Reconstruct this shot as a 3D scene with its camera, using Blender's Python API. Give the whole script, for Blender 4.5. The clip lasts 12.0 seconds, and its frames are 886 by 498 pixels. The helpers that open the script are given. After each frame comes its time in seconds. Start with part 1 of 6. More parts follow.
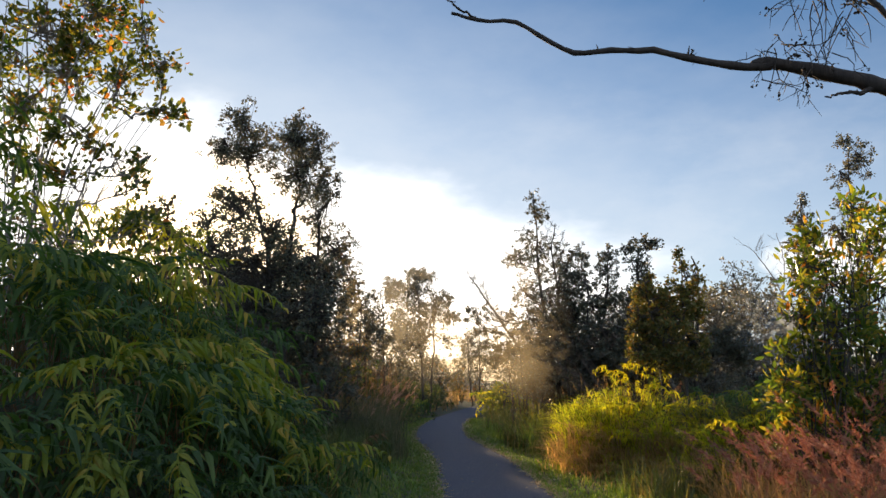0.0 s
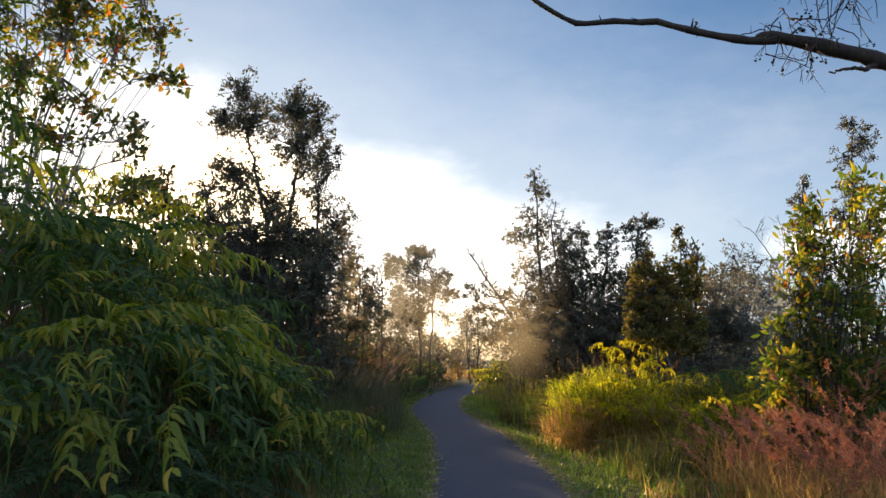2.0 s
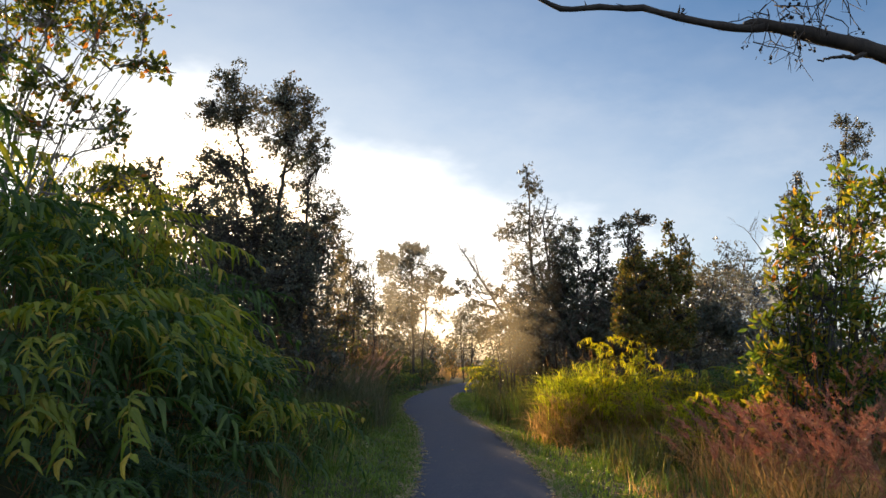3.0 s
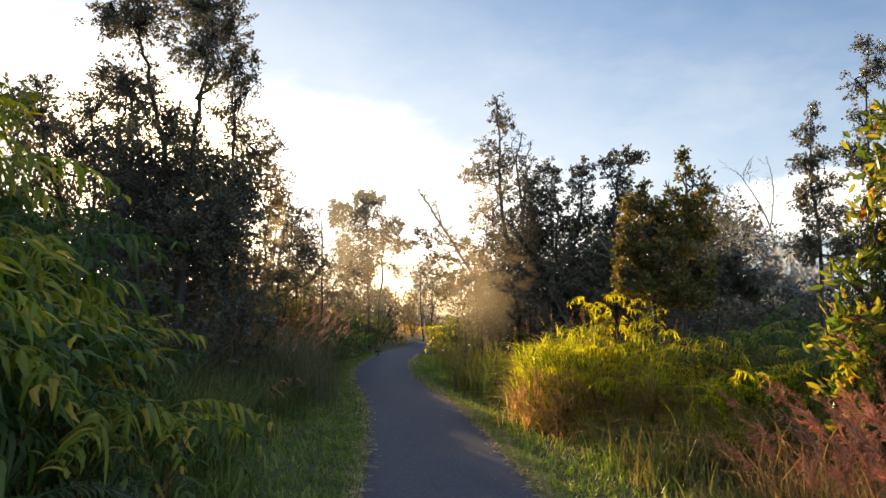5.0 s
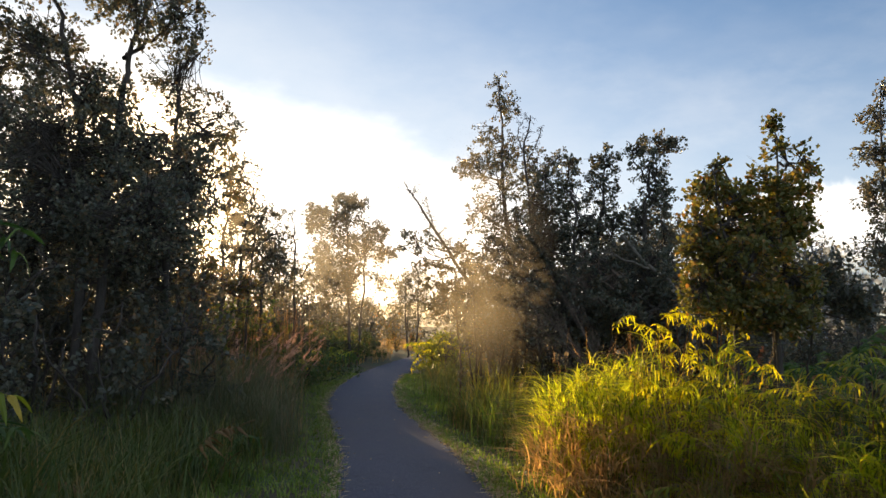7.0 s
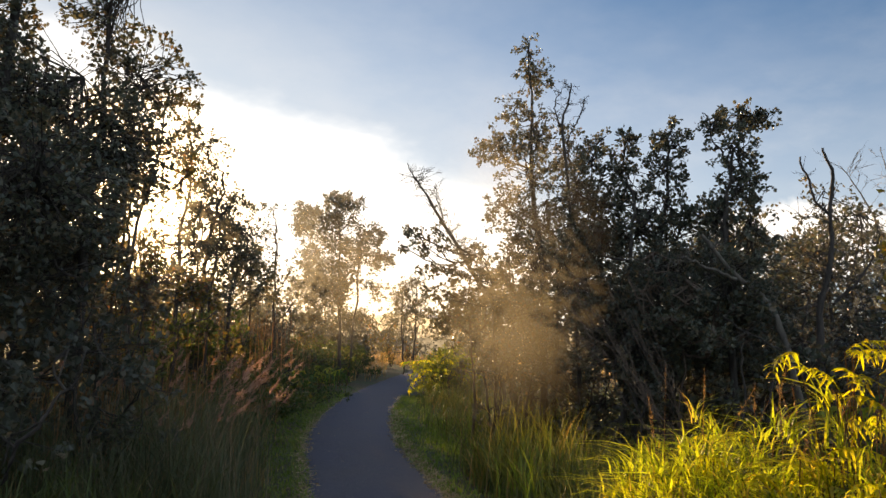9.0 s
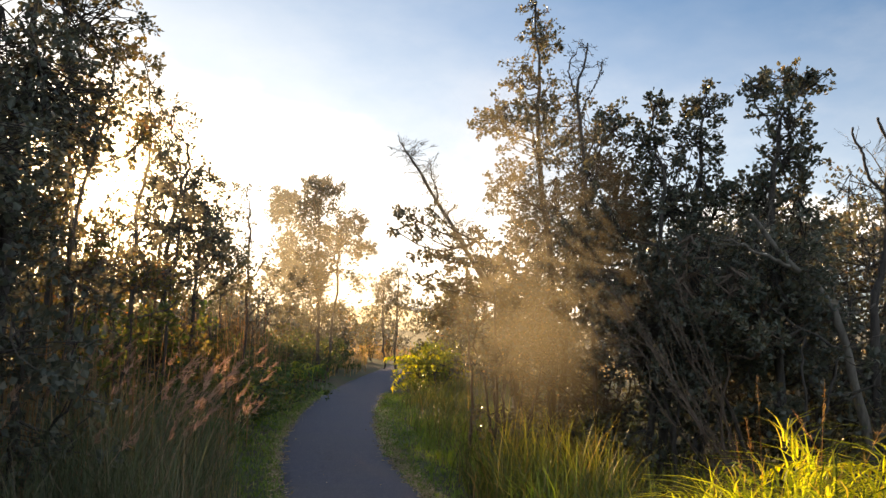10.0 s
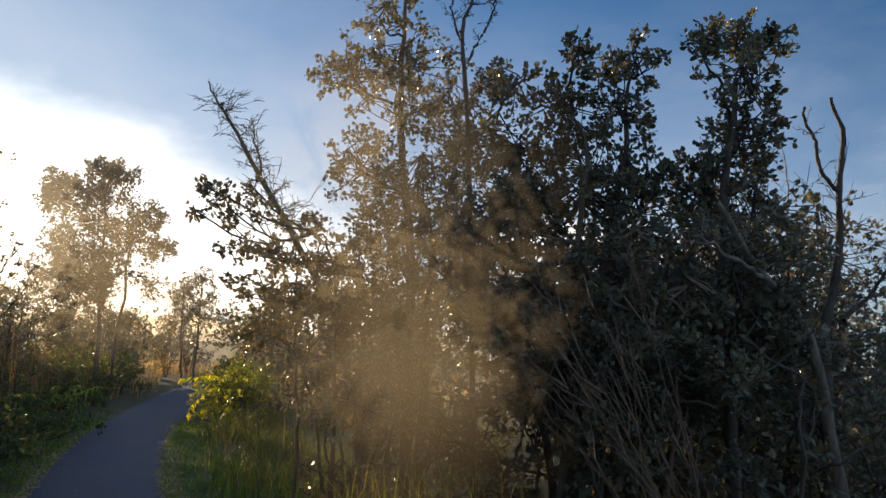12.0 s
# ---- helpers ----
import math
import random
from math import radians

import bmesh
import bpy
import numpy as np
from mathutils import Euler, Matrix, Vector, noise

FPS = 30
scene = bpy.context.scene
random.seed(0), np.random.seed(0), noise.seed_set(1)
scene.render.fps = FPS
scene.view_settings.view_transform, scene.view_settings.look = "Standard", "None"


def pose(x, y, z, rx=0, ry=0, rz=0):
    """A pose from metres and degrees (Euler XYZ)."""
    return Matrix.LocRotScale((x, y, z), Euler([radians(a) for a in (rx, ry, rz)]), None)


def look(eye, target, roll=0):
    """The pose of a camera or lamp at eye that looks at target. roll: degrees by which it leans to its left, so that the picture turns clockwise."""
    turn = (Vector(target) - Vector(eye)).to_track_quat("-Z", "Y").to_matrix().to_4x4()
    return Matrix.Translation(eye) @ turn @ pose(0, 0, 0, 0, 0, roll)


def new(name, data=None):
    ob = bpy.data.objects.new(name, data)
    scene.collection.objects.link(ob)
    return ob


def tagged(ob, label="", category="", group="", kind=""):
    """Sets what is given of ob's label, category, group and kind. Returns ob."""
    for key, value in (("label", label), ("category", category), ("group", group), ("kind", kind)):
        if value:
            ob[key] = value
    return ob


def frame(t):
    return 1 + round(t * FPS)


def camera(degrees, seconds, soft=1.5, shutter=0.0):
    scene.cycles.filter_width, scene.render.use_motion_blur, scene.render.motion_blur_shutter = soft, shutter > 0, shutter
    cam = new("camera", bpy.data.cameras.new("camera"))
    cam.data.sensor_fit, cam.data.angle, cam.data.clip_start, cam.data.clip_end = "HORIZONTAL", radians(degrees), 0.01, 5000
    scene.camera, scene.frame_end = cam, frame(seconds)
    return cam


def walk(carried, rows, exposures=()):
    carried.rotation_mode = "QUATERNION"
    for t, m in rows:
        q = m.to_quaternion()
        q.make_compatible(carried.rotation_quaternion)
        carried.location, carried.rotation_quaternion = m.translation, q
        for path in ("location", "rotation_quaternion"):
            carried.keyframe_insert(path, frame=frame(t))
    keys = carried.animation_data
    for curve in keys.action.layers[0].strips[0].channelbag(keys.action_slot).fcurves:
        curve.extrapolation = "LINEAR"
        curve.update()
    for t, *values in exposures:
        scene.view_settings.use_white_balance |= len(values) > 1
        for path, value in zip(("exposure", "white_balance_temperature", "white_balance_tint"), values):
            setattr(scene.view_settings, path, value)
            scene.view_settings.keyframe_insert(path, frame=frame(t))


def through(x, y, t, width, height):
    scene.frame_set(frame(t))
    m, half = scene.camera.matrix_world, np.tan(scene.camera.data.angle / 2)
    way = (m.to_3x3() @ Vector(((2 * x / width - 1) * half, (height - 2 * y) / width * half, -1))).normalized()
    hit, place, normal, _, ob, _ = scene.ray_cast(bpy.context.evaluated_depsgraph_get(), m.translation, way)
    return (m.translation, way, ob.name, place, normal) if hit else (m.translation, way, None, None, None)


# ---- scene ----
cam = camera(58.1, 12.0)
PATH = [
    (0, (0.327, 0.191, 1.422), (0.293, 2.164, 1.745), -0.1),
    (0.5, (0.33, 0.195, 1.411), (0.293, 2.169, 1.732), -0.0),
    (1, (0.333, 0.231, 1.393), (0.296, 2.206, 1.706), 0.0),
    (1.5, (0.346, 0.241, 1.385), (0.313, 2.217, 1.695), 0.3),
    (2, (0.367, 0.234, 1.351), (0.33, 2.215, 1.622), 1.0),
    (2.5, (0.397, 0.25, 1.317), (0.367, 2.231, 1.589), 1.2),
    (3, (0.508, 0.375, 1.28), (0.478, 2.356, 1.55), 1.4),
    (3.2, (0.535, 0.501, 1.27), (0.506, 2.485, 1.523), 1.4),
    (4.8, (0.547, 2.706, 1.362), (0.608, 4.698, 1.521), 1.1),
    (5, (0.533, 2.977, 1.39), (0.607, 4.969, 1.552), 1.1),
    (5.5, (0.513, 3.649, 1.421), (0.616, 5.639, 1.589), 1.4),
    (6, (0.496, 4.284, 1.47), (0.601, 6.273, 1.649), 1.5),
    (6.5, (0.491, 4.92, 1.49), (0.6, 6.908, 1.674), 1.3),
    (7, (0.487, 5.554, 1.507), (0.601, 7.541, 1.698), 1.3),
    (7.2, (0.478, 5.826, 1.522), (0.594, 7.813, 1.72), 1.3),
    (8.8, (0.425, 8.077, 1.613), (0.551, 10.06, 1.838), 2.3),
    (9, (0.406, 8.347, 1.637), (0.531, 10.331, 1.856), 2.4),
    (9.5, (0.315, 9.012, 1.648), (0.461, 10.996, 1.849), 2.4),
    (10, (0.282, 9.672, 1.658), (0.463, 11.654, 1.861), 2.6),
    (10.5, (0.299, 10.328, 1.676), (0.511, 12.306, 1.882), 3.0),
    (11, (0.328, 10.956, 1.705), (0.576, 12.929, 1.925), 3.4),
    (11.5, (0.363, 11.569, 1.736), (0.646, 13.535, 1.965), 3.9),
    (11.6, (0.371, 11.700, 1.739), (0.673, 13.661, 1.975), 3.8),
    (11.7, (0.380, 11.830, 1.743), (0.765, 13.777, 1.984), 3.7),
    (11.8, (0.388, 11.961, 1.746), (0.848, 13.892, 1.994), 3.6),
    (11.9, (0.397, 12.091, 1.750), (0.950, 13.998, 2.003), 3.5),
    (12, (0.405, 12.222, 1.753), (1.041, 14.1, 2.013), 3.4),
]
walk(cam, [(t, look(eye, target, roll)) for t, eye, target, roll in PATH], [(0, 1.11, 6600, 10), (3.2, 1.11, 6700, 10), (4.8, 1.36, 7050, 11), (5.5, 1.36, 7050, 11), (6.5, 1.28, 7000, 11), (7.2, 1.31, 7050, 11), (8.8, 1.1, 7250, 12), (9.5, 1.17, 7350, 12), (10, 1.53, 7600, 12), (10.5, 1.41, 7500, 12), (11, 1.34, 7250, 12), (11.5, 1.12, 6900, 10), (12, 0.86, 6250, 10)])

# ---- light: a low hazy sun ahead of the walker, an evening sky ----
SUN_AZ, SUN_EL = 18.1, 6.9            # degrees to the left of +y, and above the horizon
SUN_DIR = Vector((-math.sin(radians(SUN_AZ)) * math.cos(radians(SUN_EL)), math.cos(radians(SUN_AZ)) * math.cos(radians(SUN_EL)), math.sin(radians(SUN_EL))))
sun = new("sun", bpy.data.lights.new("sun", "SUN"))
sun.data.energy, sun.data.angle, sun.data.color = 5.0, radians(0.6), (1.0, 0.7, 0.37)
sun.matrix_world = look((0, 0, 30), Vector((0, 0, 30)) - SUN_DIR)


class Nodes:
    """A short way to write node trees."""

    def __init__(self, tree):
        self.tree = tree
        tree.nodes.clear()

    def add(self, kind, values=None, **fields):
        n = self.tree.nodes.new(kind)
        for key, value in fields.items():
            setattr(n, key, value)
        for key, value in (values or {}).items():
            if isinstance(value, bpy.types.NodeSocket):
                self.tree.links.new(value, n.inputs[key])
            else:
                n.inputs[key].default_value = value
        return n

    def math(self, op, a, b=0.0, clamp=False):
        return self.add("ShaderNodeMath", {0: a, 1: b}, operation=op, use_clamp=clamp).outputs[0]

    def mix(self, fac, a, b, blend="MIX"):
        return self.add("ShaderNodeMix", {0: fac, 6: a, 7: b}, data_type="RGBA", blend_type=blend).outputs[2]

    def noise(self, vector, scale, detail=4.0, rough=0.55):
        return self.add("ShaderNodeTexNoise", {"Vector": vector, "Scale": scale, "Detail": detail, "Roughness": rough}).outputs[0]

    def ramp(self, fac, stops):
        n = self.add("ShaderNodeValToRGB", {0: fac})
        n.color_ramp.elements[0].position, n.color_ramp.elements[0].color = stops[0][0], (*stops[0][1], 1)
        n.color_ramp.elements[1].position, n.color_ramp.elements[1].color = stops[1][0], (*stops[1][1], 1)
        for p, c in stops[2:]:
            n.color_ramp.elements.new(p).color = (*c, 1)
        return n.outputs[0]

    def span(self, value, lo, hi, to_lo=0.0, to_hi=1.0):
        return self.add("ShaderNodeMapRange", {0: value, 1: lo, 2: hi, 3: to_lo, 4: to_hi}, interpolation_type="SMOOTHSTEP").outputs[0]


world = bpy.data.worlds.new("evening_sky")
scene.world = world
world.use_nodes = True
w = Nodes(world.node_tree)
way = w.add("ShaderNodeTexCoord").outputs["Generated"]
sky = w.add("ShaderNodeTexSky", sky_type="NISHITA", sun_disc=False, sun_elevation=radians(SUN_EL), sun_rotation=radians(-SUN_AZ), altitude=1200.0, air_density=1.0, dust_density=0.6, ozone_density=2.0).outputs[0]
across = w.add("ShaderNodeVectorMath", {0: way, 1: (math.cos(radians(SUN_AZ)), math.sin(radians(SUN_AZ)), 0.0)}, operation="DOT_PRODUCT").outputs["Value"]
facing = w.add("ShaderNodeVectorMath", {0: way, 1: SUN_DIR}, operation="DOT_PRODUCT").outputs["Value"]
high = w.add("ShaderNodeSeparateXYZ", {0: way}).outputs[2]
flat = w.add("ShaderNodeVectorMath", {0: way, 1: (1.0, 1.0, 2.2)}, operation="MULTIPLY").outputs[0]
billow = w.noise(flat, 2.4, 5.0, 0.5)
# a bright bank of thin cloud round the sun, wider than high, with a ragged edge
spread_x, spread_z = w.math("DIVIDE", across, 0.7), w.math("DIVIDE", w.math("ADD", high, w.math("MULTIPLY", across, 0.14)), 0.285)
away = w.math("SQRT", w.math("ADD", w.math("MULTIPLY", spread_x, spread_x), w.math("MULTIPLY", spread_z, spread_z)))
ragged = w.math("ADD", away, w.math("ADD", w.math("MULTIPLY", w.math("SUBTRACT", billow, 0.5), 0.55), w.math("MULTIPLY", w.math("SUBTRACT", w.noise(flat, 9.0, 5.0, 0.55), 0.5), 0.3)))
ahead = w.span(facing, 0.0, 0.4)
bank = w.math("MULTIPLY", w.span(ragged, 1.15, 0.74), ahead)
veil = w.math("MULTIPLY", w.span(ragged, 2.2, 0.75), ahead)
wisps = w.math("MULTIPLY", w.span(w.noise(flat, 5.0, 7.0, 0.62), 0.46, 0.7), w.span(high, 0.5, 0.1))
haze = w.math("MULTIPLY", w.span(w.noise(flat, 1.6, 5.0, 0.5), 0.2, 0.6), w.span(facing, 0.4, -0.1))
tone = w.mix(1.0, sky, (0.545, 0.77, 0.98, 1), "MULTIPLY")
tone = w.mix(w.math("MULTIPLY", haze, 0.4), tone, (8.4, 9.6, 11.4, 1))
tone = w.mix(w.math("MULTIPLY", veil, 0.72), tone, (5.2, 5.45, 5.8, 1))
tone = w.mix(w.math("MULTIPLY", wisps, 0.2), tone, (6.0, 6.1, 6.3, 1))
tone = w.mix(w.math("MULTIPLY", bank, 0.95), tone, (12.5, 12.2, 11.6, 1))
# a low white cumulus far to the side of the sun
aside = w.add("ShaderNodeVectorMath", {0: way, 1: (math.cos(radians(30)), -math.sin(radians(30)), 0.0)}, operation="DOT_PRODUCT").outputs["Value"]
toward = w.add("ShaderNodeVectorMath", {0: way, 1: (math.sin(radians(30)), math.cos(radians(30)), 0.0)}, operation="DOT_PRODUCT").outputs["Value"]
puff_x, puff_z = w.math("DIVIDE", aside, 0.17), w.math("DIVIDE", w.math("SUBTRACT", high, 0.125), 0.042)
puff = w.math("SQRT", w.math("ADD", w.math("MULTIPLY", puff_x, puff_x), w.math("MULTIPLY", puff_z, puff_z)))
puff = w.math("ADD", puff, w.math("MULTIPLY", w.math("SUBTRACT", w.noise(way, 13.0, 5.0, 0.55), 0.5), 2.2))
tone = w.mix(w.math("MULTIPLY", w.math("MULTIPLY", w.span(puff, 1.1, 0.55), w.span(toward, 0.3, 0.7)), 0.8), tone, (9.4, 9.1, 8.8, 1))
# the glare close round the sun
tone = w.mix(w.math("MULTIPLY", w.span(facing, 0.985, 0.9996), 0.9), tone, (60.0, 46.0, 28.0, 1))
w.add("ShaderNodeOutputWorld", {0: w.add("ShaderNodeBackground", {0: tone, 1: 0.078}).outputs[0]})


# ---- materials ----
def material(name):
    m = bpy.data.materials.new(name)
    m.use_nodes = True
    n = Nodes(m.node_tree)
    return m, n, n.add("ShaderNodeTexCoord").outputs["Object"]


def finish(n, shader):
    n.add("ShaderNodeOutputMaterial", {0: shader})


def bump(n, height, strength, distance):
    return n.add("ShaderNodeBump", {"Height": height, "Strength": strength, "Distance": distance}).outputs[0]


def foliage(name, stops, through, amount=0.4, rough=0.5, patch=0.9):
    """Leaves: each its own tone, paler when the light comes through them."""
    m, n, place = material(name)
    one = n.add("ShaderNodeNewGeometry").outputs["Random Per Island"]
    colour = n.ramp(one, stops)
    world_place = n.add("ShaderNodeNewGeometry").outputs["Position"]
    colour = n.mix(1.0, colour, n.ramp(n.noise(world_place, patch, 3.0), [(0.3, (0.62, 0.62, 0.62)), (0.7, (1.25, 1.2, 1.1))]), "MULTIPLY")
    grain = n.noise(place, 60.0, 2.0)
    colour = n.mix(n.math("MULTIPLY", grain, 0.35), colour, (0.05, 0.05, 0.02, 1), "MIX")
    face = n.add("ShaderNodeBsdfPrincipled", {"Base Color": colour, "Roughness": n.math("ADD", n.math("MULTIPLY", grain, 0.25), rough - 0.1), "Specular IOR Level": 0.35})
    glow = n.add("ShaderNodeBsdfTranslucent", {"Color": n.mix(1.0, colour, (*through, 1), "MULTIPLY")})
    finish(n, n.add("ShaderNodeMixShader", {0: amount, 1: face.outputs[0], 2: glow.outputs[0]}).outputs[0])
    return m


def bark(name, dark, pale, scale=9.0):
    m, n, place = material(name)
    long = n.add("ShaderNodeVectorMath", {0: place, 1: (1.0, 1.0, 0.22)}, operation="MULTIPLY").outputs[0]
    grain = n.noise(long, scale * 3, 6.0, 0.65)
    colour = n.ramp(n.math("ADD", n.math("MULTIPLY", grain, 0.7), n.math("MULTIPLY", n.noise(place, 2.0), 0.3)), [(0.32, dark), (0.68, pale)])
    s = n.add("ShaderNodeBsdfPrincipled", {"Base Color": colour, "Roughness": 0.85, "Normal": bump(n, grain, 0.6, 0.02)})
    finish(n, s.outputs[0])
    return m


LEAF_OHIA = foliage("ohia_leaves", [(0.0, (0.076, 0.102, 0.096)), (0.6, (0.114, 0.138, 0.126)), (0.85, (0.148, 0.152, 0.118)), (1.0, (0.19, 0.145, 0.1))], (1.6, 1.3, 0.9), 0.36, 0.32)
LEAF_RUST = foliage("rust_olive_leaves", [(0.0, (0.08, 0.1, 0.04)), (0.6, (0.13, 0.14, 0.05)), (0.85, (0.22, 0.18, 0.06)), (1.0, (0.3, 0.15, 0.06))], (1.8, 1.6, 0.7), 0.35, 0.4)
# warmer, more translucent LEAF_RUST; the brown of the sun's glare is in its colour
LEAF_OLIVE = foliage("olive_leaves", [(0.0, (0.09, 0.1, 0.04)), (0.6, (0.15, 0.14, 0.055)), (0.85, (0.24, 0.17, 0.07)), (1.0, (0.32, 0.14, 0.07))], (1.8, 1.5, 1.0), 0.5, 0.4)
LEAF_SHRUB = foliage("shrub_leaves", [(0.0, (0.05, 0.085, 0.03)), (0.55, (0.09, 0.13, 0.04)), (0.85, (0.24, 0.22, 0.05)), (0.96, (0.38, 0.2, 0.06)), (1.0, (0.5, 0.09, 0.03))], (1.9, 1.8, 0.7), 0.45, 0.4)
LEAF_GLOSSY = foliage("glossy_leaves", [(0.0, (0.055, 0.12, 0.03)), (0.4, (0.12, 0.19, 0.04)), (0.7, (0.27, 0.29, 0.05)), (0.9, (0.46, 0.36, 0.065)), (0.97, (0.52, 0.27, 0.06)), (1.0, (0.52, 0.13, 0.05))], (1.8, 1.7, 0.6), 0.52, 0.28)
LEAF_HEDGE = foliage("hedge_leaves", [(0.0, (0.05, 0.09, 0.035)), (0.6, (0.085, 0.13, 0.05)), (0.9, (0.15, 0.16, 0.06)), (1.0, (0.24, 0.17, 0.07))], (1.7, 1.6, 0.7), 0.38, 0.45)
LEAF_LIME = foliage("lime_leaves", [(0.0, (0.09, 0.14, 0.035)), (0.6, (0.17, 0.21, 0.045)), (1.0, (0.28, 0.27, 0.06))], (1.8, 1.7, 0.6), 0.4, 0.45)
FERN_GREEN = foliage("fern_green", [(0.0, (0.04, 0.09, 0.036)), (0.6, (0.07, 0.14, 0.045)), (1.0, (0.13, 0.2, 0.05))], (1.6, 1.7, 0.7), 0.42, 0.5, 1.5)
FERN_DEEP = foliage("fern_deep_green", [(0.0, (0.03, 0.075, 0.045)), (0.6, (0.05, 0.11, 0.06)), (1.0, (0.08, 0.14, 0.07))], (1.5, 1.6, 0.8), 0.35, 0.42, 1.5)
# paler than FERN_GREEN, with the light on the upper fronds in its colour
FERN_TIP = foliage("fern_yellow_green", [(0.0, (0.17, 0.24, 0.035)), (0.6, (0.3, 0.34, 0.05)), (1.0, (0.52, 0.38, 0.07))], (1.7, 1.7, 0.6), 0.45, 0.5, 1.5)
# bright gold copy of the fern: low sunlight is put into the colour
FERN_SUN_GOLD = foliage("fern_sun_gold", [(0.0, (0.34, 0.4, 0.05)), (0.6, (0.52, 0.52, 0.07)), (1.0, (0.6, 0.46, 0.08))], (2.0, 1.9, 0.5), 0.78, 0.5, 1.5)
FERN_DRY = foliage("fern_dry", [(0.0, (0.16, 0.1, 0.05)), (1.0, (0.28, 0.17, 0.08))], (1.6, 1.2, 0.7), 0.3, 0.6)
GRASS_LAWN = foliage("lawn_blades", [(0.0, (0.12, 0.21, 0.04)), (0.6, (0.19, 0.3, 0.06)), (0.9, (0.28, 0.32, 0.09)), (1.0, (0.44, 0.38, 0.19))], (1.6, 1.7, 0.6), 0.35, 0.5, 2.5)
# lit counterpart of GRASS_TALL, with the backlight of the sun in its colour
GRASS_SUN_GOLD = foliage("golden_grass", [(0.0, (0.06, 0.09, 0.03)), (0.22, (0.14, 0.18, 0.035)), (0.4, (0.4, 0.46, 0.065)), (0.85, (0.5, 0.49, 0.09)), (1.0, (0.46, 0.33, 0.13))], (1.9, 1.95, 0.6), 0.74, 0.45, 1.3)
GRASS_OLIVE = foliage("olive_grass", [(0.0, (0.12, 0.16, 0.04)), (0.5, (0.24, 0.27, 0.06)), (0.85, (0.34, 0.3, 0.1)), (1.0, (0.4, 0.28, 0.14))], (1.7, 1.6, 0.7), 0.55, 0.5, 1.2)
GRASS_TALL = foliage("tall_grass", [(0.0, (0.065, 0.1, 0.042)), (0.6, (0.11, 0.145, 0.055)), (0.9, (0.2, 0.18, 0.075)), (1.0, (0.3, 0.21, 0.11))], (1.7, 1.6, 0.8), 0.4, 0.5, 1.2)
GRASS_DIM = foliage("dim_tall_grass", [(0.0, (0.06, 0.1, 0.035)), (0.6, (0.1, 0.15, 0.05)), (0.9, (0.17, 0.18, 0.065)), (1.0, (0.3, 0.22, 0.11))], (1.6, 1.6, 0.7), 0.4, 0.5, 1.2)
GRASS_BUNCH = foliage("bunch_grass", [(0.0, (0.075, 0.11, 0.065)), (0.5, (0.13, 0.165, 0.095)), (0.8, (0.19, 0.19, 0.13)), (1.0, (0.3, 0.23, 0.17))], (1.5, 1.4, 0.9), 0.4, 0.55, 1.4)
GRASS_DRY = foliage("dry_grass", [(0.0, (0.34, 0.23, 0.13)), (0.6, (0.55, 0.41, 0.25)), (1.0, (0.3, 0.29, 0.12))], (1.6, 1.3, 0.8), 0.55, 0.6, 1.6)
STRAW = foliage("straw_litter", [(0.0, (0.34, 0.25, 0.16)), (0.6, (0.6, 0.48, 0.33)), (1.0, (0.7, 0.6, 0.45))], (1.4, 1.2, 0.8), 0.25, 0.6, 2.2)
GRASS_RED = foliage("red_brown_grass", [(0.0, (0.34, 0.14, 0.11)), (0.6, (0.48, 0.22, 0.16)), (1.0, (0.54, 0.36, 0.23))], (1.6, 1.2, 1.0), 0.35, 0.6, 1.6)
PLUME_PINK = foliage("pink_plumes", [(0.0, (0.4, 0.24, 0.19)), (0.6, (0.52, 0.34, 0.28)), (1.0, (0.6, 0.44, 0.35))], (1.2, 1.1, 1.0), 0.4, 0.7, 2.0)
REED = foliage("dry_reeds", [(0.0, (0.3, 0.16, 0.08)), (1.0, (0.45, 0.28, 0.14))], (1.4, 1.2, 0.9), 0.2, 0.6)
BARK_DARK = bark("dark_bark", (0.022, 0.019, 0.017), (0.085, 0.072, 0.062))
BARK_PALE = bark("pale_bark", (0.12, 0.11, 0.1), (0.34, 0.31, 0.28))
BARK_GREY = bark("grey_limb_bark", (0.06, 0.052, 0.045), (0.21, 0.19, 0.16))
BARK_BROWN = bark("brown_stem_bark", (0.05, 0.035, 0.026), (0.17, 0.125, 0.095))
BARK_DEAD = bark("bleached_deadwood", (0.12, 0.1, 0.085), (0.36, 0.32, 0.28))
BARK_BRANCH = bark("weathered_branch_bark", (0.014, 0.011, 0.01), (0.07, 0.05, 0.04), 6.0)


def make_soil():
    m, n, place = material("litter_soil")
    big, small = n.noise(place, 0.7, 4.0), n.noise(place, 14.0, 6.0, 0.7)
    colour = n.ramp(small, [(0.3, (0.035, 0.028, 0.018)), (0.6, (0.09, 0.075, 0.04)), (0.75, (0.16, 0.12, 0.07))])
    colour = n.mix(n.span(big, 0.4, 0.65, 0.0, 0.75), colour, (0.05, 0.085, 0.025, 1))
    s = n.add("ShaderNodeBsdfPrincipled", {"Base Color": colour, "Roughness": 0.95, "Normal": bump(n, small, 0.8, 0.03)})
    finish(n, s.outputs[0])
    return m


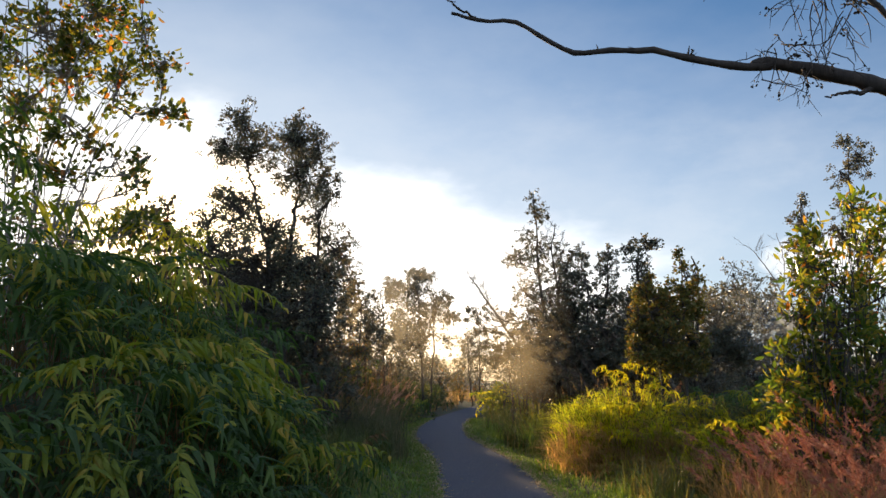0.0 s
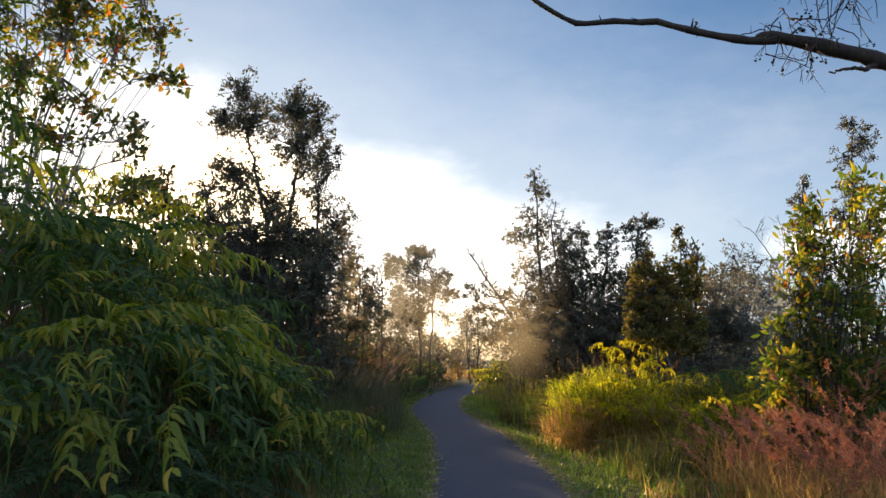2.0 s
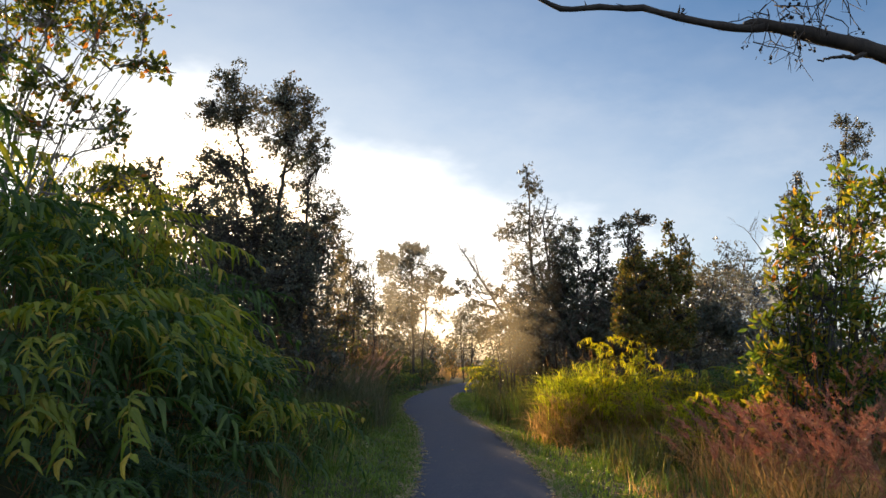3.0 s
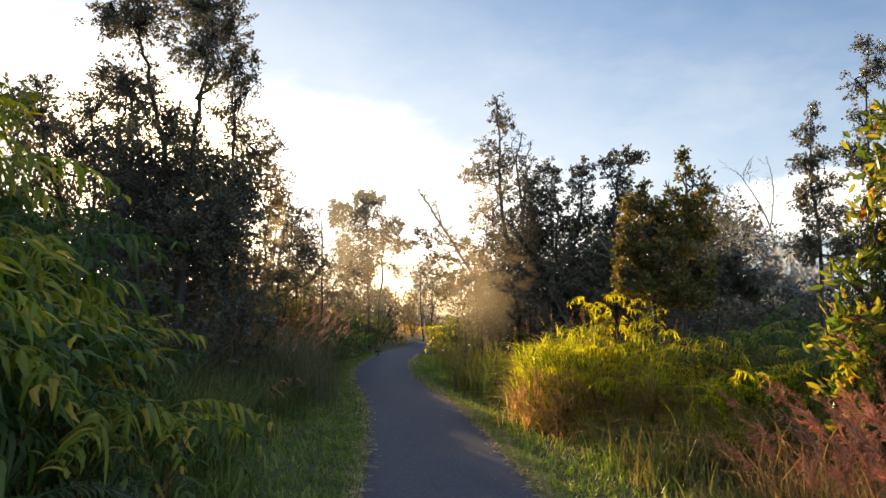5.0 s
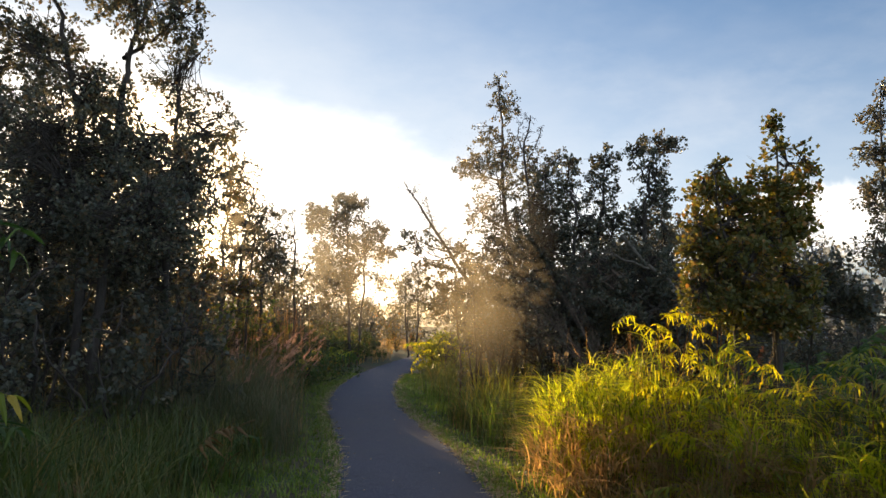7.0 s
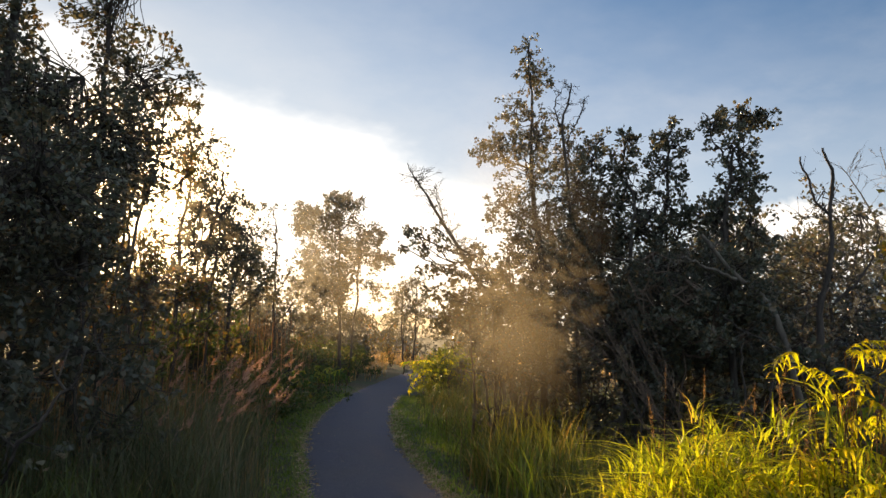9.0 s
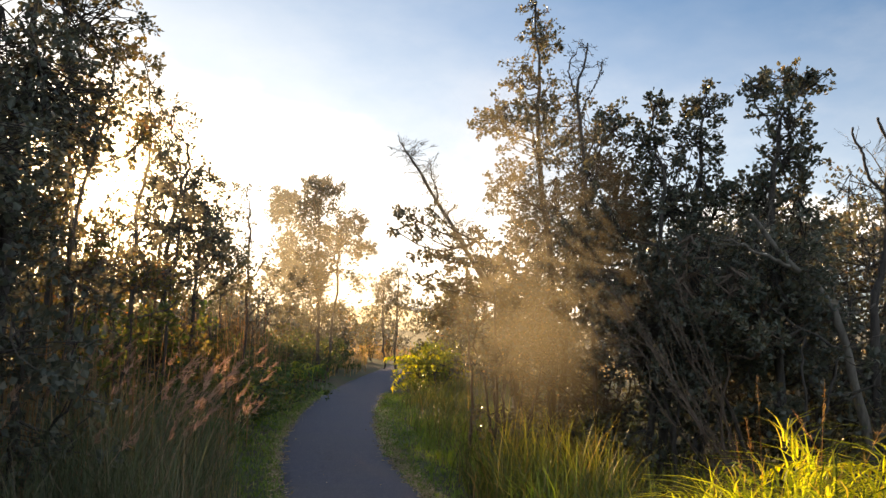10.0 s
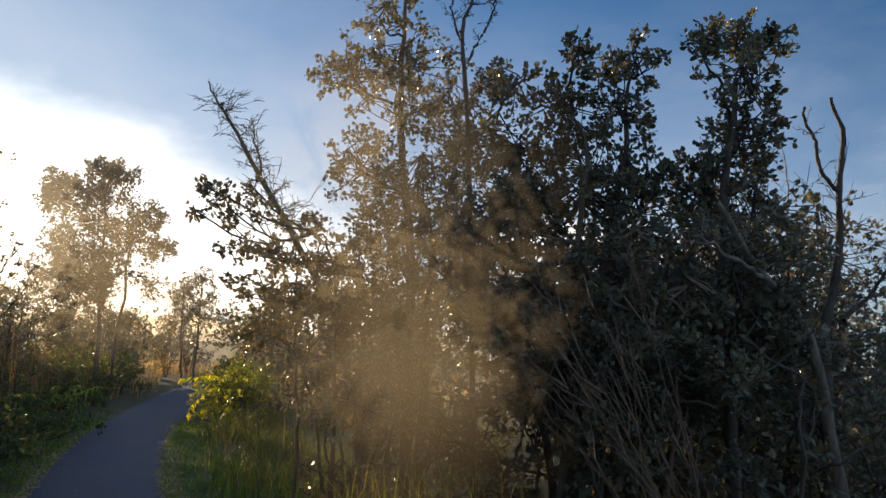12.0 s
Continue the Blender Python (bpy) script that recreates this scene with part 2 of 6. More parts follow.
def make_asphalt():
    m, n, place = material("worn_asphalt")
    grit = n.add("ShaderNodeTexVoronoi", {"Vector": place, "Scale": 130.0}).outputs["Color"]
    grit = n.add("ShaderNodeSeparateXYZ", {0: grit}).outputs[0]
    colour = n.ramp(grit, [(0.0, (0.036, 0.042, 0.07)), (0.8, (0.055, 0.064, 0.104)), (0.97, (0.16, 0.16, 0.18))])
    patch = n.noise(place, 1.1, 5.0, 0.6)
    colour = n.mix(1.0, colour, n.ramp(patch, [(0.3, (0.75, 0.75, 0.76)), (0.7, (1.25, 1.22, 1.2))]), "MULTIPLY")
    crack = n.add("ShaderNodeTexVoronoi", {"Vector": n.add("ShaderNodeVectorMath", {0: place, 1: n.add("ShaderNodeTexNoise", {"Vector": place, "Scale": 3.0}).outputs["Color"]}, operation="ADD").outputs[0], "Scale": 0.7}, feature="DISTANCE_TO_EDGE").outputs[0]
    colour = n.mix(n.span(crack, 0.008, 0.0, 0.0, 0.5), colour, (0.02, 0.02, 0.02, 1))
    s = n.add("ShaderNodeBsdfPrincipled", {"Base Color": colour, "Roughness": n.span(patch, 0.3, 0.7, 0.72, 0.9), "Normal": bump(n, n.math("ADD", grit, n.math("MULTIPLY", patch, 2.0)), 0.5, 0.004)})
    finish(n, s.outputs[0])
    return m


def make_mist(name, thick, seed, white=(0.92, 0.82, 0.64)):
    """Thin steam and haze: it lets most light by and scatters a little of it."""
    m, n, place = material(name)
    far = n.add("ShaderNodeVectorMath", {0: place}, operation="LENGTH").outputs["Value"]
    drift = n.add("ShaderNodeVectorMath", {0: place, 1: (seed, seed * 0.7, 0.0)}, operation="ADD").outputs[0]
    puff = n.span(n.noise(drift, 1.3, 5.0, 0.5), 0.2, 0.72, 0.25, 1.0)
    body = n.math("MULTIPLY", n.span(far, 1.0, 0.1), puff)
    amount = n.math("MULTIPLY", body, thick, True)
    white = (*white, 1)
    soft = n.add("ShaderNodeMixShader", {0: 0.9, 1: n.add("ShaderNodeBsdfDiffuse", {0: white}).outputs[0], 2: n.add("ShaderNodeBsdfTranslucent", {0: white}).outputs[0]}).outputs[0]
    # droplets throw most of the light onwards, close to the way it came
    onward = n.add("ShaderNodeBsdfRefraction", {"Color": white, "Roughness": 1.0, "IOR": 1.6}).outputs[0]
    fog = n.add("ShaderNodeMixShader", {0: 0.35, 1: soft, 2: onward}).outputs[0]
    finish(n, n.add("ShaderNodeMixShader", {0: amount, 1: n.add("ShaderNodeBsdfTransparent").outputs[0], 2: fog}).outputs[0])
    return m


SOIL, ASPHALT = make_soil(), make_asphalt()


# ---- mesh tools ----
class Soup:
    """Gathers quads in bulk and makes one mesh of them."""

    def __init__(self):
        self.v, self.f, self.m, self.count = [], [], [], 0

    def add(self, verts, faces, slot=0):
        """verts: (n, k, 3), n copies of a shape of k corners; faces: (q, 4) corners of that shape."""
        n, k = verts.shape[:2]
        if n == 0:
            return
        base = self.count + np.arange(n)[:, None, None] * k
        self.v.append(verts.reshape(-1, 3))
        self.f.append((np.asarray(faces)[None] + base).reshape(-1, 4))
        self.m.append(np.full(n * len(faces), slot))
        self.count += n * k

    def mesh(self, name, materials, origin=(0, 0, 0), smooth=False):
        v = np.concatenate(self.v) - np.asarray(origin)
        f, slots = np.concatenate(self.f), np.concatenate(self.m)
        me = bpy.data.meshes.new(name)
        me.vertices.add(len(v))
        me.vertices.foreach_set("co", v.astype(np.float32).ravel())
        me.loops.add(f.size)
        me.loops.foreach_set("vertex_index", f.astype(np.int32).ravel())
        me.polygons.add(len(f))
        me.polygons.foreach_set("loop_start", np.arange(0, f.size, 4, dtype=np.int32))
        me.polygons.foreach_set("material_index", slots.astype(np.int32))
        me.polygons.foreach_set("use_smooth", np.full(len(f), smooth))
        for mat in materials if isinstance(materials, (list, tuple)) else [materials]:
            me.materials.append(mat)
        me.update(calc_edges=True)
        return me


def part(name, soup, mats, parent, label="", smooth=False, kind=""):
    """Links a soup as one mesh under a thing; its corners are given in the world."""
    ob = new(name, soup.mesh(name, mats, parent.location, smooth))
    ob.parent = parent
    return tagged(ob, label, kind=kind)


def thing(name, place, label, category, group="", kind=""):
    root = new(name)
    root.location = place
    root.empty_display_size = 0.2
    return tagged(root, label, category, group, kind)


def unit(a):
    return a / np.maximum(np.linalg.norm(a, axis=-1, keepdims=True), 1e-9)


def tubes(soup, pts, radii, sides=4, slot=0):
    """Many tapered tubes at once. pts: (b, n, 3); radii: (b, n)."""
    b, n = pts.shape[:2]
    if b == 0:
        return
    along = unit(np.gradient(pts, axis=1))
    ref = np.where(np.abs(along[..., 2:3]) > 0.9, np.array([1.0, 0.0, 0.0]), np.array([0.0, 0.0, 1.0]))
    side = unit(np.cross(along, ref))
    other = np.cross(along, side)
    a = np.linspace(0, 2 * np.pi, sides, endpoint=False)
    ring = pts[:, :, None] + radii[:, :, None, None] * (np.cos(a)[:, None] * side[:, :, None] + np.sin(a)[:, None] * other[:, :, None])
    faces = [(i * sides + j, i * sides + (j + 1) % sides, (i + 1) * sides + (j + 1) % sides, (i + 1) * sides + j) for i in range(n - 1) for j in range(sides)]
    soup.add(ring.reshape(b, n * sides, 3), faces, slot)


def smooth_line(points, steps, rng=None, wobble=0.0):
    """A curve through points of any width (x, y, z, radius ...), with a little waver."""
    p = np.asarray(points, float)
    t = np.linspace(0, len(p) - 1, steps)
    i = np.clip(t.astype(int), 0, len(p) - 2)
    u = (t - i)[:, None]
    a, b, c, d = p[np.maximum(i - 1, 0)], p[i], p[i + 1], p[np.minimum(i + 2, len(p) - 1)]
    q = 0.5 * (2 * b + (c - a) * u + (2 * a - 5 * b + 4 * c - d) * u**2 + (3 * b - a - 3 * c + d) * u**3)
    if wobble:
        shake = np.cumsum(rng.normal(0, wobble, (steps, 3)), axis=0)
        q[:, :3] += shake - np.linspace(0, 1, steps)[:, None] * shake[-1]
    return q


LEAF_OVAL = (np.array([(0, 0, 0), (0.3, 0.42, 0.14), (0.72, 0.4, 0.12), (1, 0, -0.08), (0.72, -0.4, 0.12), (0.3, -0.42, 0.14)], float), [(0, 1, 2, 3), (0, 3, 4, 5)])
LEAF_BIT = (np.array([(0, 0, 0), (0.6, 0.46, 0.12), (1, 0, -0.03), (0.6, -0.46, 0.12)], float), [(0, 1, 2, 3)])


def leaves(soup, at, along, size, rng, shape=LEAF_OVAL, wide=0.55, slot=0):
    n = len(at)
    x = unit(along)
    y = unit(np.cross(x, rng.normal(size=(n, 3)) * 0.8 + np.array([0, 0, 1.0])))
    z = np.cross(x, y)
    s = (size * rng.uniform(0.65, 1.3, n))[:, None, None]
    t = shape[0] * np.array([1, wide, wide])
    soup.add(at[:, None] + s * (t[None, :, :1] * x[:, None] + t[None, :, 1:2] * y[:, None] + t[None, :, 2:] * z[:, None]), shape[1], slot)


def tree(name, label, stems, clumps, leaf=0.05, per=13, dens=260, girth=0.5, wands=0, near=False, seed=1, mats=None, bark=None, category="tree", bare=1.0, group="", wide=0.0):
    """A woody plant: stems as lines of (x, y, z, radius); clumps of twigs (x, y, z, half width, half height) that limbs reach from the stems."""
    rng = np.random.default_rng(seed)
    x0, y0 = stems[0][0][0], stems[0][0][1]
    root = thing(name, (x0, y0, ground_z(x0, y0)), label, category, group)
    bark = bark or BARK_DARK
    spine = []
    for s in stems:
        line = smooth_line(s, 22, rng, 0.02)
        line[:, 3] *= girth
        bend = rng.normal(0, 0.12)
        line[:, 1] += bend * np.sin(np.linspace(0, np.pi, 22))
        soup = Soup()
        tubes(soup, line[None, :, :3], line[None, :, 3], 8 if line[0, 3] > 0.03 else 5)
        part("trunk", soup, bark, root, smooth=True)
        spine.append(line)
    spine = np.concatenate(spine)
    crown = Soup()
    for cx, cy, cz, rx, rz in clumps:
        centre = np.array([cx, cy, cz])
        gap = np.linalg.norm((spine[:, :3] - centre) * np.array([1, 1, 0.7]), axis=1) + np.where(spine[:, 2] > cz - 0.4 * rz, 3.0, 0.0)
        k = int(np.argmin(gap))
        start, thick = spine[k, :3], max(0.012, min(0.6 * spine[k, 3], 0.05 * (rx + rz) + 0.01))
        mid = start * 0.5 + centre * 0.5 + np.array([0, 0, -0.12 * np.linalg.norm(centre - start)]) + rng.normal(0, 0.05, 3)
        limb = smooth_line([start, mid, centre, centre + np.array([rng.normal(0, 0.3) * rx, rng.normal(0, 0.3) * rx, 0.55 * rz])], 12, rng, 0.015)
        wood = Soup()
        tubes(wood, limb[None], np.linspace(thick, 0.006, 12)[None], 6)
        rx, rz = 1.2 * rx, 1.2 * rz
        n = max(10, int(1.15 * dens * rx * (rx + rz)))
        ends = unit(rng.normal(size=(n, 3))) * (rng.uniform(0, 1, (n, 1)) ** 0.36) * np.array([rx, rx, rz]) * rng.uniform(0.88, 1.2, (n, 1)) + centre
        keep = np.array([noise.noise(Vector(e) * (1.3 / max(rx, 0.15)) + Vector((seed, 0, 0))) > -0.08 for e in ends])
        ends = ends[keep]
        ends[:, 2] = np.maximum(ends[:, 2], ground_z(cx, cy) + 0.25)
        n = len(ends)
        foot = limb[rng.integers(4, 12, n)]
        bow = foot * 0.45 + ends * 0.55 + rng.normal(0, 0.12, (n, 3)) * rx
        bow[:, 2] -= 0.08 * rz
        u = np.linspace(0, 1, 3)[None, :, None]
        line = (1 - u) ** 2 * foot[:, None] + 2 * u * (1 - u) * bow[:, None] + u**2 * ends[:, None]
        shown = slice(None, None, 2) if group or y0 > 18 else slice(None)
        tubes(wood, line[shown], np.repeat(np.linspace(0.0075, 0.003, 3)[None], n, 0)[shown] * bare, 3)
        if wands:
            # long thin shoots straight up from the foot
            k = min(wands, n)
            tip = ends[rng.choice(n, k, replace=False)]
            low = np.array([x0, y0, ground_z(x0, y0)]) + rng.normal(0, 0.25, (k, 3)) * np.array([1, 0.6, 0])
            knee = low * 0.5 + tip * 0.5 + np.column_stack([0.22 * (low[:, 0] - tip[:, 0]), 0.1 * (low[:, 1] - tip[:, 1]), 0.05 * (tip[:, 2] - low[:, 2])]) + rng.normal(0, 0.06, (k, 3))
            v = np.linspace(0, 1, 9)[None, :, None]
            shoot = (1 - v) ** 2 * low[:, None] + 2 * v * (1 - v) * knee[:, None] + v**2 * tip[:, None] + np.cumsum(rng.normal(0, 0.01, (k, 9, 3)), 1)
            tubes(wood, shoot, np.repeat(np.linspace(0.011, 0.003, 9)[None], k, 0), 5)
        part("limb", wood, bark, root)
        # leaves crowd towards the ends of the twigs
        m = n * per
        who = np.repeat(np.arange(n), per)
        u = rng.uniform(0, 1, (m, 1)) ** 0.5
        at = ends[who] * (0.55 + 0.45 * u) + bow[who] * (0.45 - 0.45 * u) + rng.normal(0, leaf * 0.55, (m, 3))
        along = unit(ends[who] - bow[who]) * 0.6 + rng.normal(0, 0.75, (m, 3)) + np.array([0, 0, 0.15])
        leaves(crown, at, along, leaf, rng, LEAF_OVAL if near or leaf > 0.07 else LEAF_BIT, wide or (0.78 if near else 0.62 if leaf > 0.07 else 0.85))
    part("crown", crown, mats or LEAF_OHIA, root)
    return root


def blades(soup, at, heading, height, lean, width, rng, slot=0, steps=4):
    """Arching grass blades. heading: angle; lean: how far the tip hangs over, as a share of the height."""
    n = len(at)
    u = np.linspace(0, 1, steps)[None]
    out = np.stack([np.cos(heading), np.sin(heading), np.zeros(n)], 1)
    reach, rise = (lean * height)[:, None] * u**2, height[:, None] * (u - 0.35 * np.clip(lean, 0, 1.6)[:, None] * u**3)
    mid = at[:, None] + out[:, None] * reach[..., None]
    mid[..., 2] += rise
    side = np.stack([-np.sin(heading), np.cos(heading), rng.normal(0, 0.3, n)], 1)[:, None] * (width[:, None] * (1 - u**1.5 * 0.92))[..., None] * 0.5
    v = np.stack([mid - side, mid + side], 2).reshape(n, steps * 2, 3)
    soup.add(v, [(2 * i, 2 * i + 1, 2 * i + 3, 2 * i + 2) for i in range(steps - 1)], slot)


# ---- the lie of the land ----
def step(a, b, x):
    t = np.clip((np.asarray(x, float) - a) / (b - a), 0, 1)
    return t * t * (3 - 2 * t)


PATH_Y = [-30, -8, 0, 5, 8, 10, 12.5, 15, 18, 20.5, 23, 26, 30, 35, 40, 46, 60]
PATH_X = [0.6, 0.55, 0.6, 0.78, 0.84, 0.85, 0.73, 0.6, 0.2, -0.08, -0.17, -0.12, 0.12, 0.7, 1.4, 2.2, 6.5]
HALF = 0.7


def path_x(y):
    """The middle of the path."""
    y = np.asarray(y, float)
    return (np.interp(y - 1.2, PATH_Y, PATH_X) + 2 * np.interp(y, PATH_Y, PATH_X) + np.interp(y + 1.2, PATH_Y, PATH_X)) / 4


def ground_z(x, y):
    x, y = np.asarray(x, float), np.asarray(y, float)
    z = -0.22 * step(8, 0, y)
    off = np.abs(x - path_x(y)) - HALF
    z = z + 0.03 * step(0.0, 0.5, off) + 0.12 * step(0.8, 4.0, off) * (0.5 + 0.5 * np.sin(0.9 * x + 0.6 * y) * np.sin(0.7 * y - 0.4 * x))
    bank = step(0.9, 3.6, path_x(y) - HALF - x) * step(2.0, 4.5, y) * step(12.5, 9.5, y)
    return z + 1.25 * bank * step(-40, -7, x)


def spread(n, x0, x1, y0, y1, rng, clear=0.0):
    """n places on the ground between the bounds, clear of the path."""
    p = np.stack([rng.uniform(x0, x1, n), rng.uniform(y0, y1, n)], 1)
    p = p[np.abs(p[:, 0] - path_x(p[:, 1])) > HALF + clear]
    return np.column_stack([p, ground_z(p[:, 0], p[:, 1])])


def sheet(name, xs, ys, height, mat, label, category, smooth=True):
    gx, gy = np.meshgrid(xs, ys)
    v = np.stack([gx, gy, height(gx, gy)], -1)
    me = bpy.data.meshes.new(name)
    nx = len(xs)
    faces = [(j * nx + i, j * nx + i + 1, (j + 1) * nx + i + 1, (j + 1) * nx + i) for j in range(len(ys) - 1) for i in range(nx - 1)]
    me.from_pydata(v.reshape(-1, 3).tolist(), [], faces)
    me.materials.append(mat)
    me.polygons.foreach_set("use_smooth", np.full(len(faces), smooth))
    return tagged(new(name, me), label, category, kind="structure")


xs = np.concatenate([-np.geomspace(2500, 13, 22), np.arange(-12, 12.01, 0.3), np.geomspace(13, 2500, 22)])
ys = np.concatenate([-np.geomspace(2500, 9, 18), np.arange(-8, 34, 0.28), np.geomspace(34.5, 2800, 40)])
sheet("ground", xs, ys, lambda x, y: ground_z(x, y) + 0.02 * np.sin(5.1 * x + 1.7 * y) * np.sin(4.3 * y - 2.2 * x) * step(0.3, 1.2, np.abs(x - path_x(y)) - HALF), SOIL, "dark soil with leaf litter and moss", "ground")


def build_path():
    rng = np.random.default_rng(50)
    ys = np.concatenate([np.arange(-12, 30, 0.08), np.arange(30, 58, 0.3)])
    n = len(ys)
    cx = path_x(ys)
    ragged = lambda: np.convolve(rng.normal(0, 0.035, n + 4), np.ones(5) / 5, "valid") + 0.012 * np.sin(ys * 9)
    lo, hi = cx - HALF + ragged(), cx + HALF + ragged()
    cols = [lo - 0.05, lo, lo + 0.12, cx - 0.3, cx, cx + 0.3, hi - 0.12, hi, hi + 0.05]
    rise = [-0.03, 0.012, 0.024, 0.034, 0.04, 0.034, 0.024, 0.012, -0.03]
    v = np.stack([np.stack([c, ys, -0.22 * step(8, 0, ys) + r], -1) for c, r in zip(cols, rise)], 1)
    me = bpy.data.meshes.new("path")
    k = len(cols)
    faces = [(j * k + i, j * k + i + 1, (j + 1) * k + i + 1, (j + 1) * k + i) for j in range(n - 1) for i in range(k - 1)]
    me.from_pydata(v.reshape(-1, 3).tolist(), [], faces)
    me.materials.append(ASPHALT)
    me.polygons.foreach_set("use_smooth", np.full(len(faces), True))
    tagged(new("path", me), "narrow worn grey asphalt footpath curving through shrubs", "path", kind="structure")


build_path()


def build_hill():
    xs, ys = np.linspace(-900, 900, 60), np.linspace(1100, 1900, 14)
    sheet("far_hill", xs, ys, lambda x, y: -4 + 44 * step(1100, 1500, y) * (0.75 + 0.25 * np.cos((x - 40) / 130.0) + 0.1 * np.sin(x / 47.0)), HILL, "low hazy hill on the horizon", "hill")


def make_hill():
    m, n, place = material("hazy_hillside")
    colour = n.ramp(n.noise(place, 0.03, 6.0), [(0.3, (0.1, 0.11, 0.09)), (0.7, (0.2, 0.18, 0.13))])
    finish(n, n.add("ShaderNodeBsdfPrincipled", {"Base Color": colour, "Roughness": 1.0}).outputs[0])
    return m


HILL = make_hill()
build_hill()

# ---- trees and tall shrubs ----
tree("ohia_tree", "tall dark two-stemmed ohia tree with open rounded crowns",
     [[(-2.86, 14.8, -0.1, 0.14), (-2.92, 14.8, 2.56, 0.102), (-2.91, 14.8, 3.92, 0.082), (-2.79, 14.8, 4.54, 0.061), (-2.62, 14.8, 5.21, 0.041), (-2.79, 14.8, 6.02, 0.02)],
      [(-3.04, 14.8, -0.1, 0.117), (-3.11, 14.8, 3.29, 0.082), (-3.27, 14.8, 4.34, 0.061), (-3.54, 14.8, 5.3, 0.041), (-3.69, 14.8, 6.06, 0.02)],
      [(-2.79, 14.8, 4.54, 0.061), (-2.41, 14.8, 4.84, 0.041), (-2.12, 14.8, 5.33, 0.02)]],
     [(-3.71, 14.8, 6.3, 0.42, 0.33), (-4.23, 15.1, 5.86, 0.43, 0.29), (-3.45, 14.5, 5.55, 0.41, 0.39),
      (-2.78, 14.8, 5.97, 0.54, 0.4), (-2.42, 15.2, 5.71, 0.36, 0.43), (-2.6, 14.4, 5.15, 0.5, 0.46),
      (-2.16, 14.8, 5.06, 0.3, 0.3), (-3.91, 15.1, 4.71, 0.48, 0.43), (-3.21, 14.8, 4.13, 0.52, 0.47),
      (-3.4, 14.5, 3.39, 0.8, 0.57), (-2.69, 15.2, 3.46, 0.72, 0.6), (-3.28, 15.0, 2.68, 0.95, 0.59),
      (-2.35, 14.5, 2.65, 0.69, 0.57)], dens=300, seed=3)
tree("ohia_tree", "slim ohia tree with scattered leaf tufts",
     [[(-2.5, 17.8, -0.1, 0.048), (-2.6, 17.8, 2.43, 0.037), (-2.63, 17.8, 3.36, 0.021), (-2.65, 17.8, 4.04, 0.012)]],
     [(-2.56, 17.8, 3.92, 0.17, 0.16), (-2.8, 18.0, 3.61, 0.24, 0.25), (-2.41, 17.6, 3.17, 0.15, 0.17),
      (-2.93, 18.0, 3.2, 0.22, 0.25), (-2.83, 17.8, 3.97, 0.19, 0.21)], leaf=0.058, dens=170, seed=26)
tree("ohia_tree", "open twiggy ohia thicket against the sun",
     [[(-3.63, 20.8, -0.1, 0.051), (-3.8, 20.8, 2.59, 0.03), (-3.97, 20.8, 3.29, 0.015)],
      [(-2.59, 20.8, -0.1, 0.051), (-2.62, 20.8, 2.81, 0.03), (-2.61, 20.8, 3.47, 0.015)],
      [(-2.07, 20.8, -0.1, 0.043), (-2.07, 20.8, 2.48, 0.022), (-2.06, 20.8, 3.21, 0.012)]],
     [(-3.96, 20.8, 3.22, 0.3, 0.3), (-4.09, 21.1, 2.6, 0.35, 0.3), (-3.46, 20.6, 2.34, 0.29, 0.23),
      (-3.03, 21.0, 2.44, 0.27, 0.26), (-2.64, 20.8, 3.54, 0.25, 0.25), (-2.8, 21.1, 3.1, 0.23, 0.23),
      (-2.52, 20.8, 2.82, 0.33, 0.27), (-2.18, 21.0, 3.24, 0.27, 0.23), (-1.95, 20.8, 2.71, 0.3, 0.27),
      (-3.4, 21.0, 2.02, 0.45, 0.26), (-2.64, 20.6, 2.15, 0.44, 0.26), (-3.94, 20.8, 2.01, 0.37, 0.27)], leaf=0.065, dens=130, seed=25, bark=BARK_BROWN, bare=1.3)
tree("ohia_tree", "small thin-stemmed ohia tree in the low sun",
     [[(-2.46, 20.5, -0.1, 0.098), (-2.4, 20.5, 2.83, 0.057), (-2.23, 20.5, 3.99, 0.028)],
      [(-2.04, 20.5, -0.1, 0.082), (-1.94, 20.5, 2.27, 0.043), (-1.76, 20.5, 3.13, 0.021)]],
     [(-2.48, 20.5, 4.2, 0.37, 0.4), (-2.29, 20.8, 3.47, 0.46, 0.4), (-1.8, 20.3, 2.83, 0.37, 0.42),
      (-2.09, 20.7, 2.39, 0.49, 0.52), (-1.52, 20.5, 2.28, 0.34, 0.43)], dens=150, seed=24)
tree("ohia_tree", "ohia tree tinted red-brown by backlight, with loose leaf tufts",
     [[(-2.35, 17.6, -0.1, 0.06), (-2.4, 17.6, 2.2, 0.045), (-2.25, 17.6, 3.4, 0.03), (-2.3, 17.6, 4.3, 0.015)],
      [(-2.75, 17.7, -0.1, 0.05), (-2.7, 17.7, 2.5, 0.035), (-2.85, 17.7, 3.8, 0.015)]],
     [(-2.25, 17.6, 4.2, 0.24, 0.22), (-2.5, 17.7, 3.75, 0.32, 0.26), (-2.0, 17.5, 3.3, 0.28, 0.24), (-2.75, 17.8, 3.3, 0.3, 0.26),
      (-1.8, 17.7, 2.05, 0.26, 0.2), (-2.9, 17.7, 2.6, 0.3, 0.26), (-2.3, 17.5, 2.15, 0.4, 0.26)], dens=170, seed=27, mats=LEAF_OLIVE, bark=BARK_BROWN, bare=1.3)
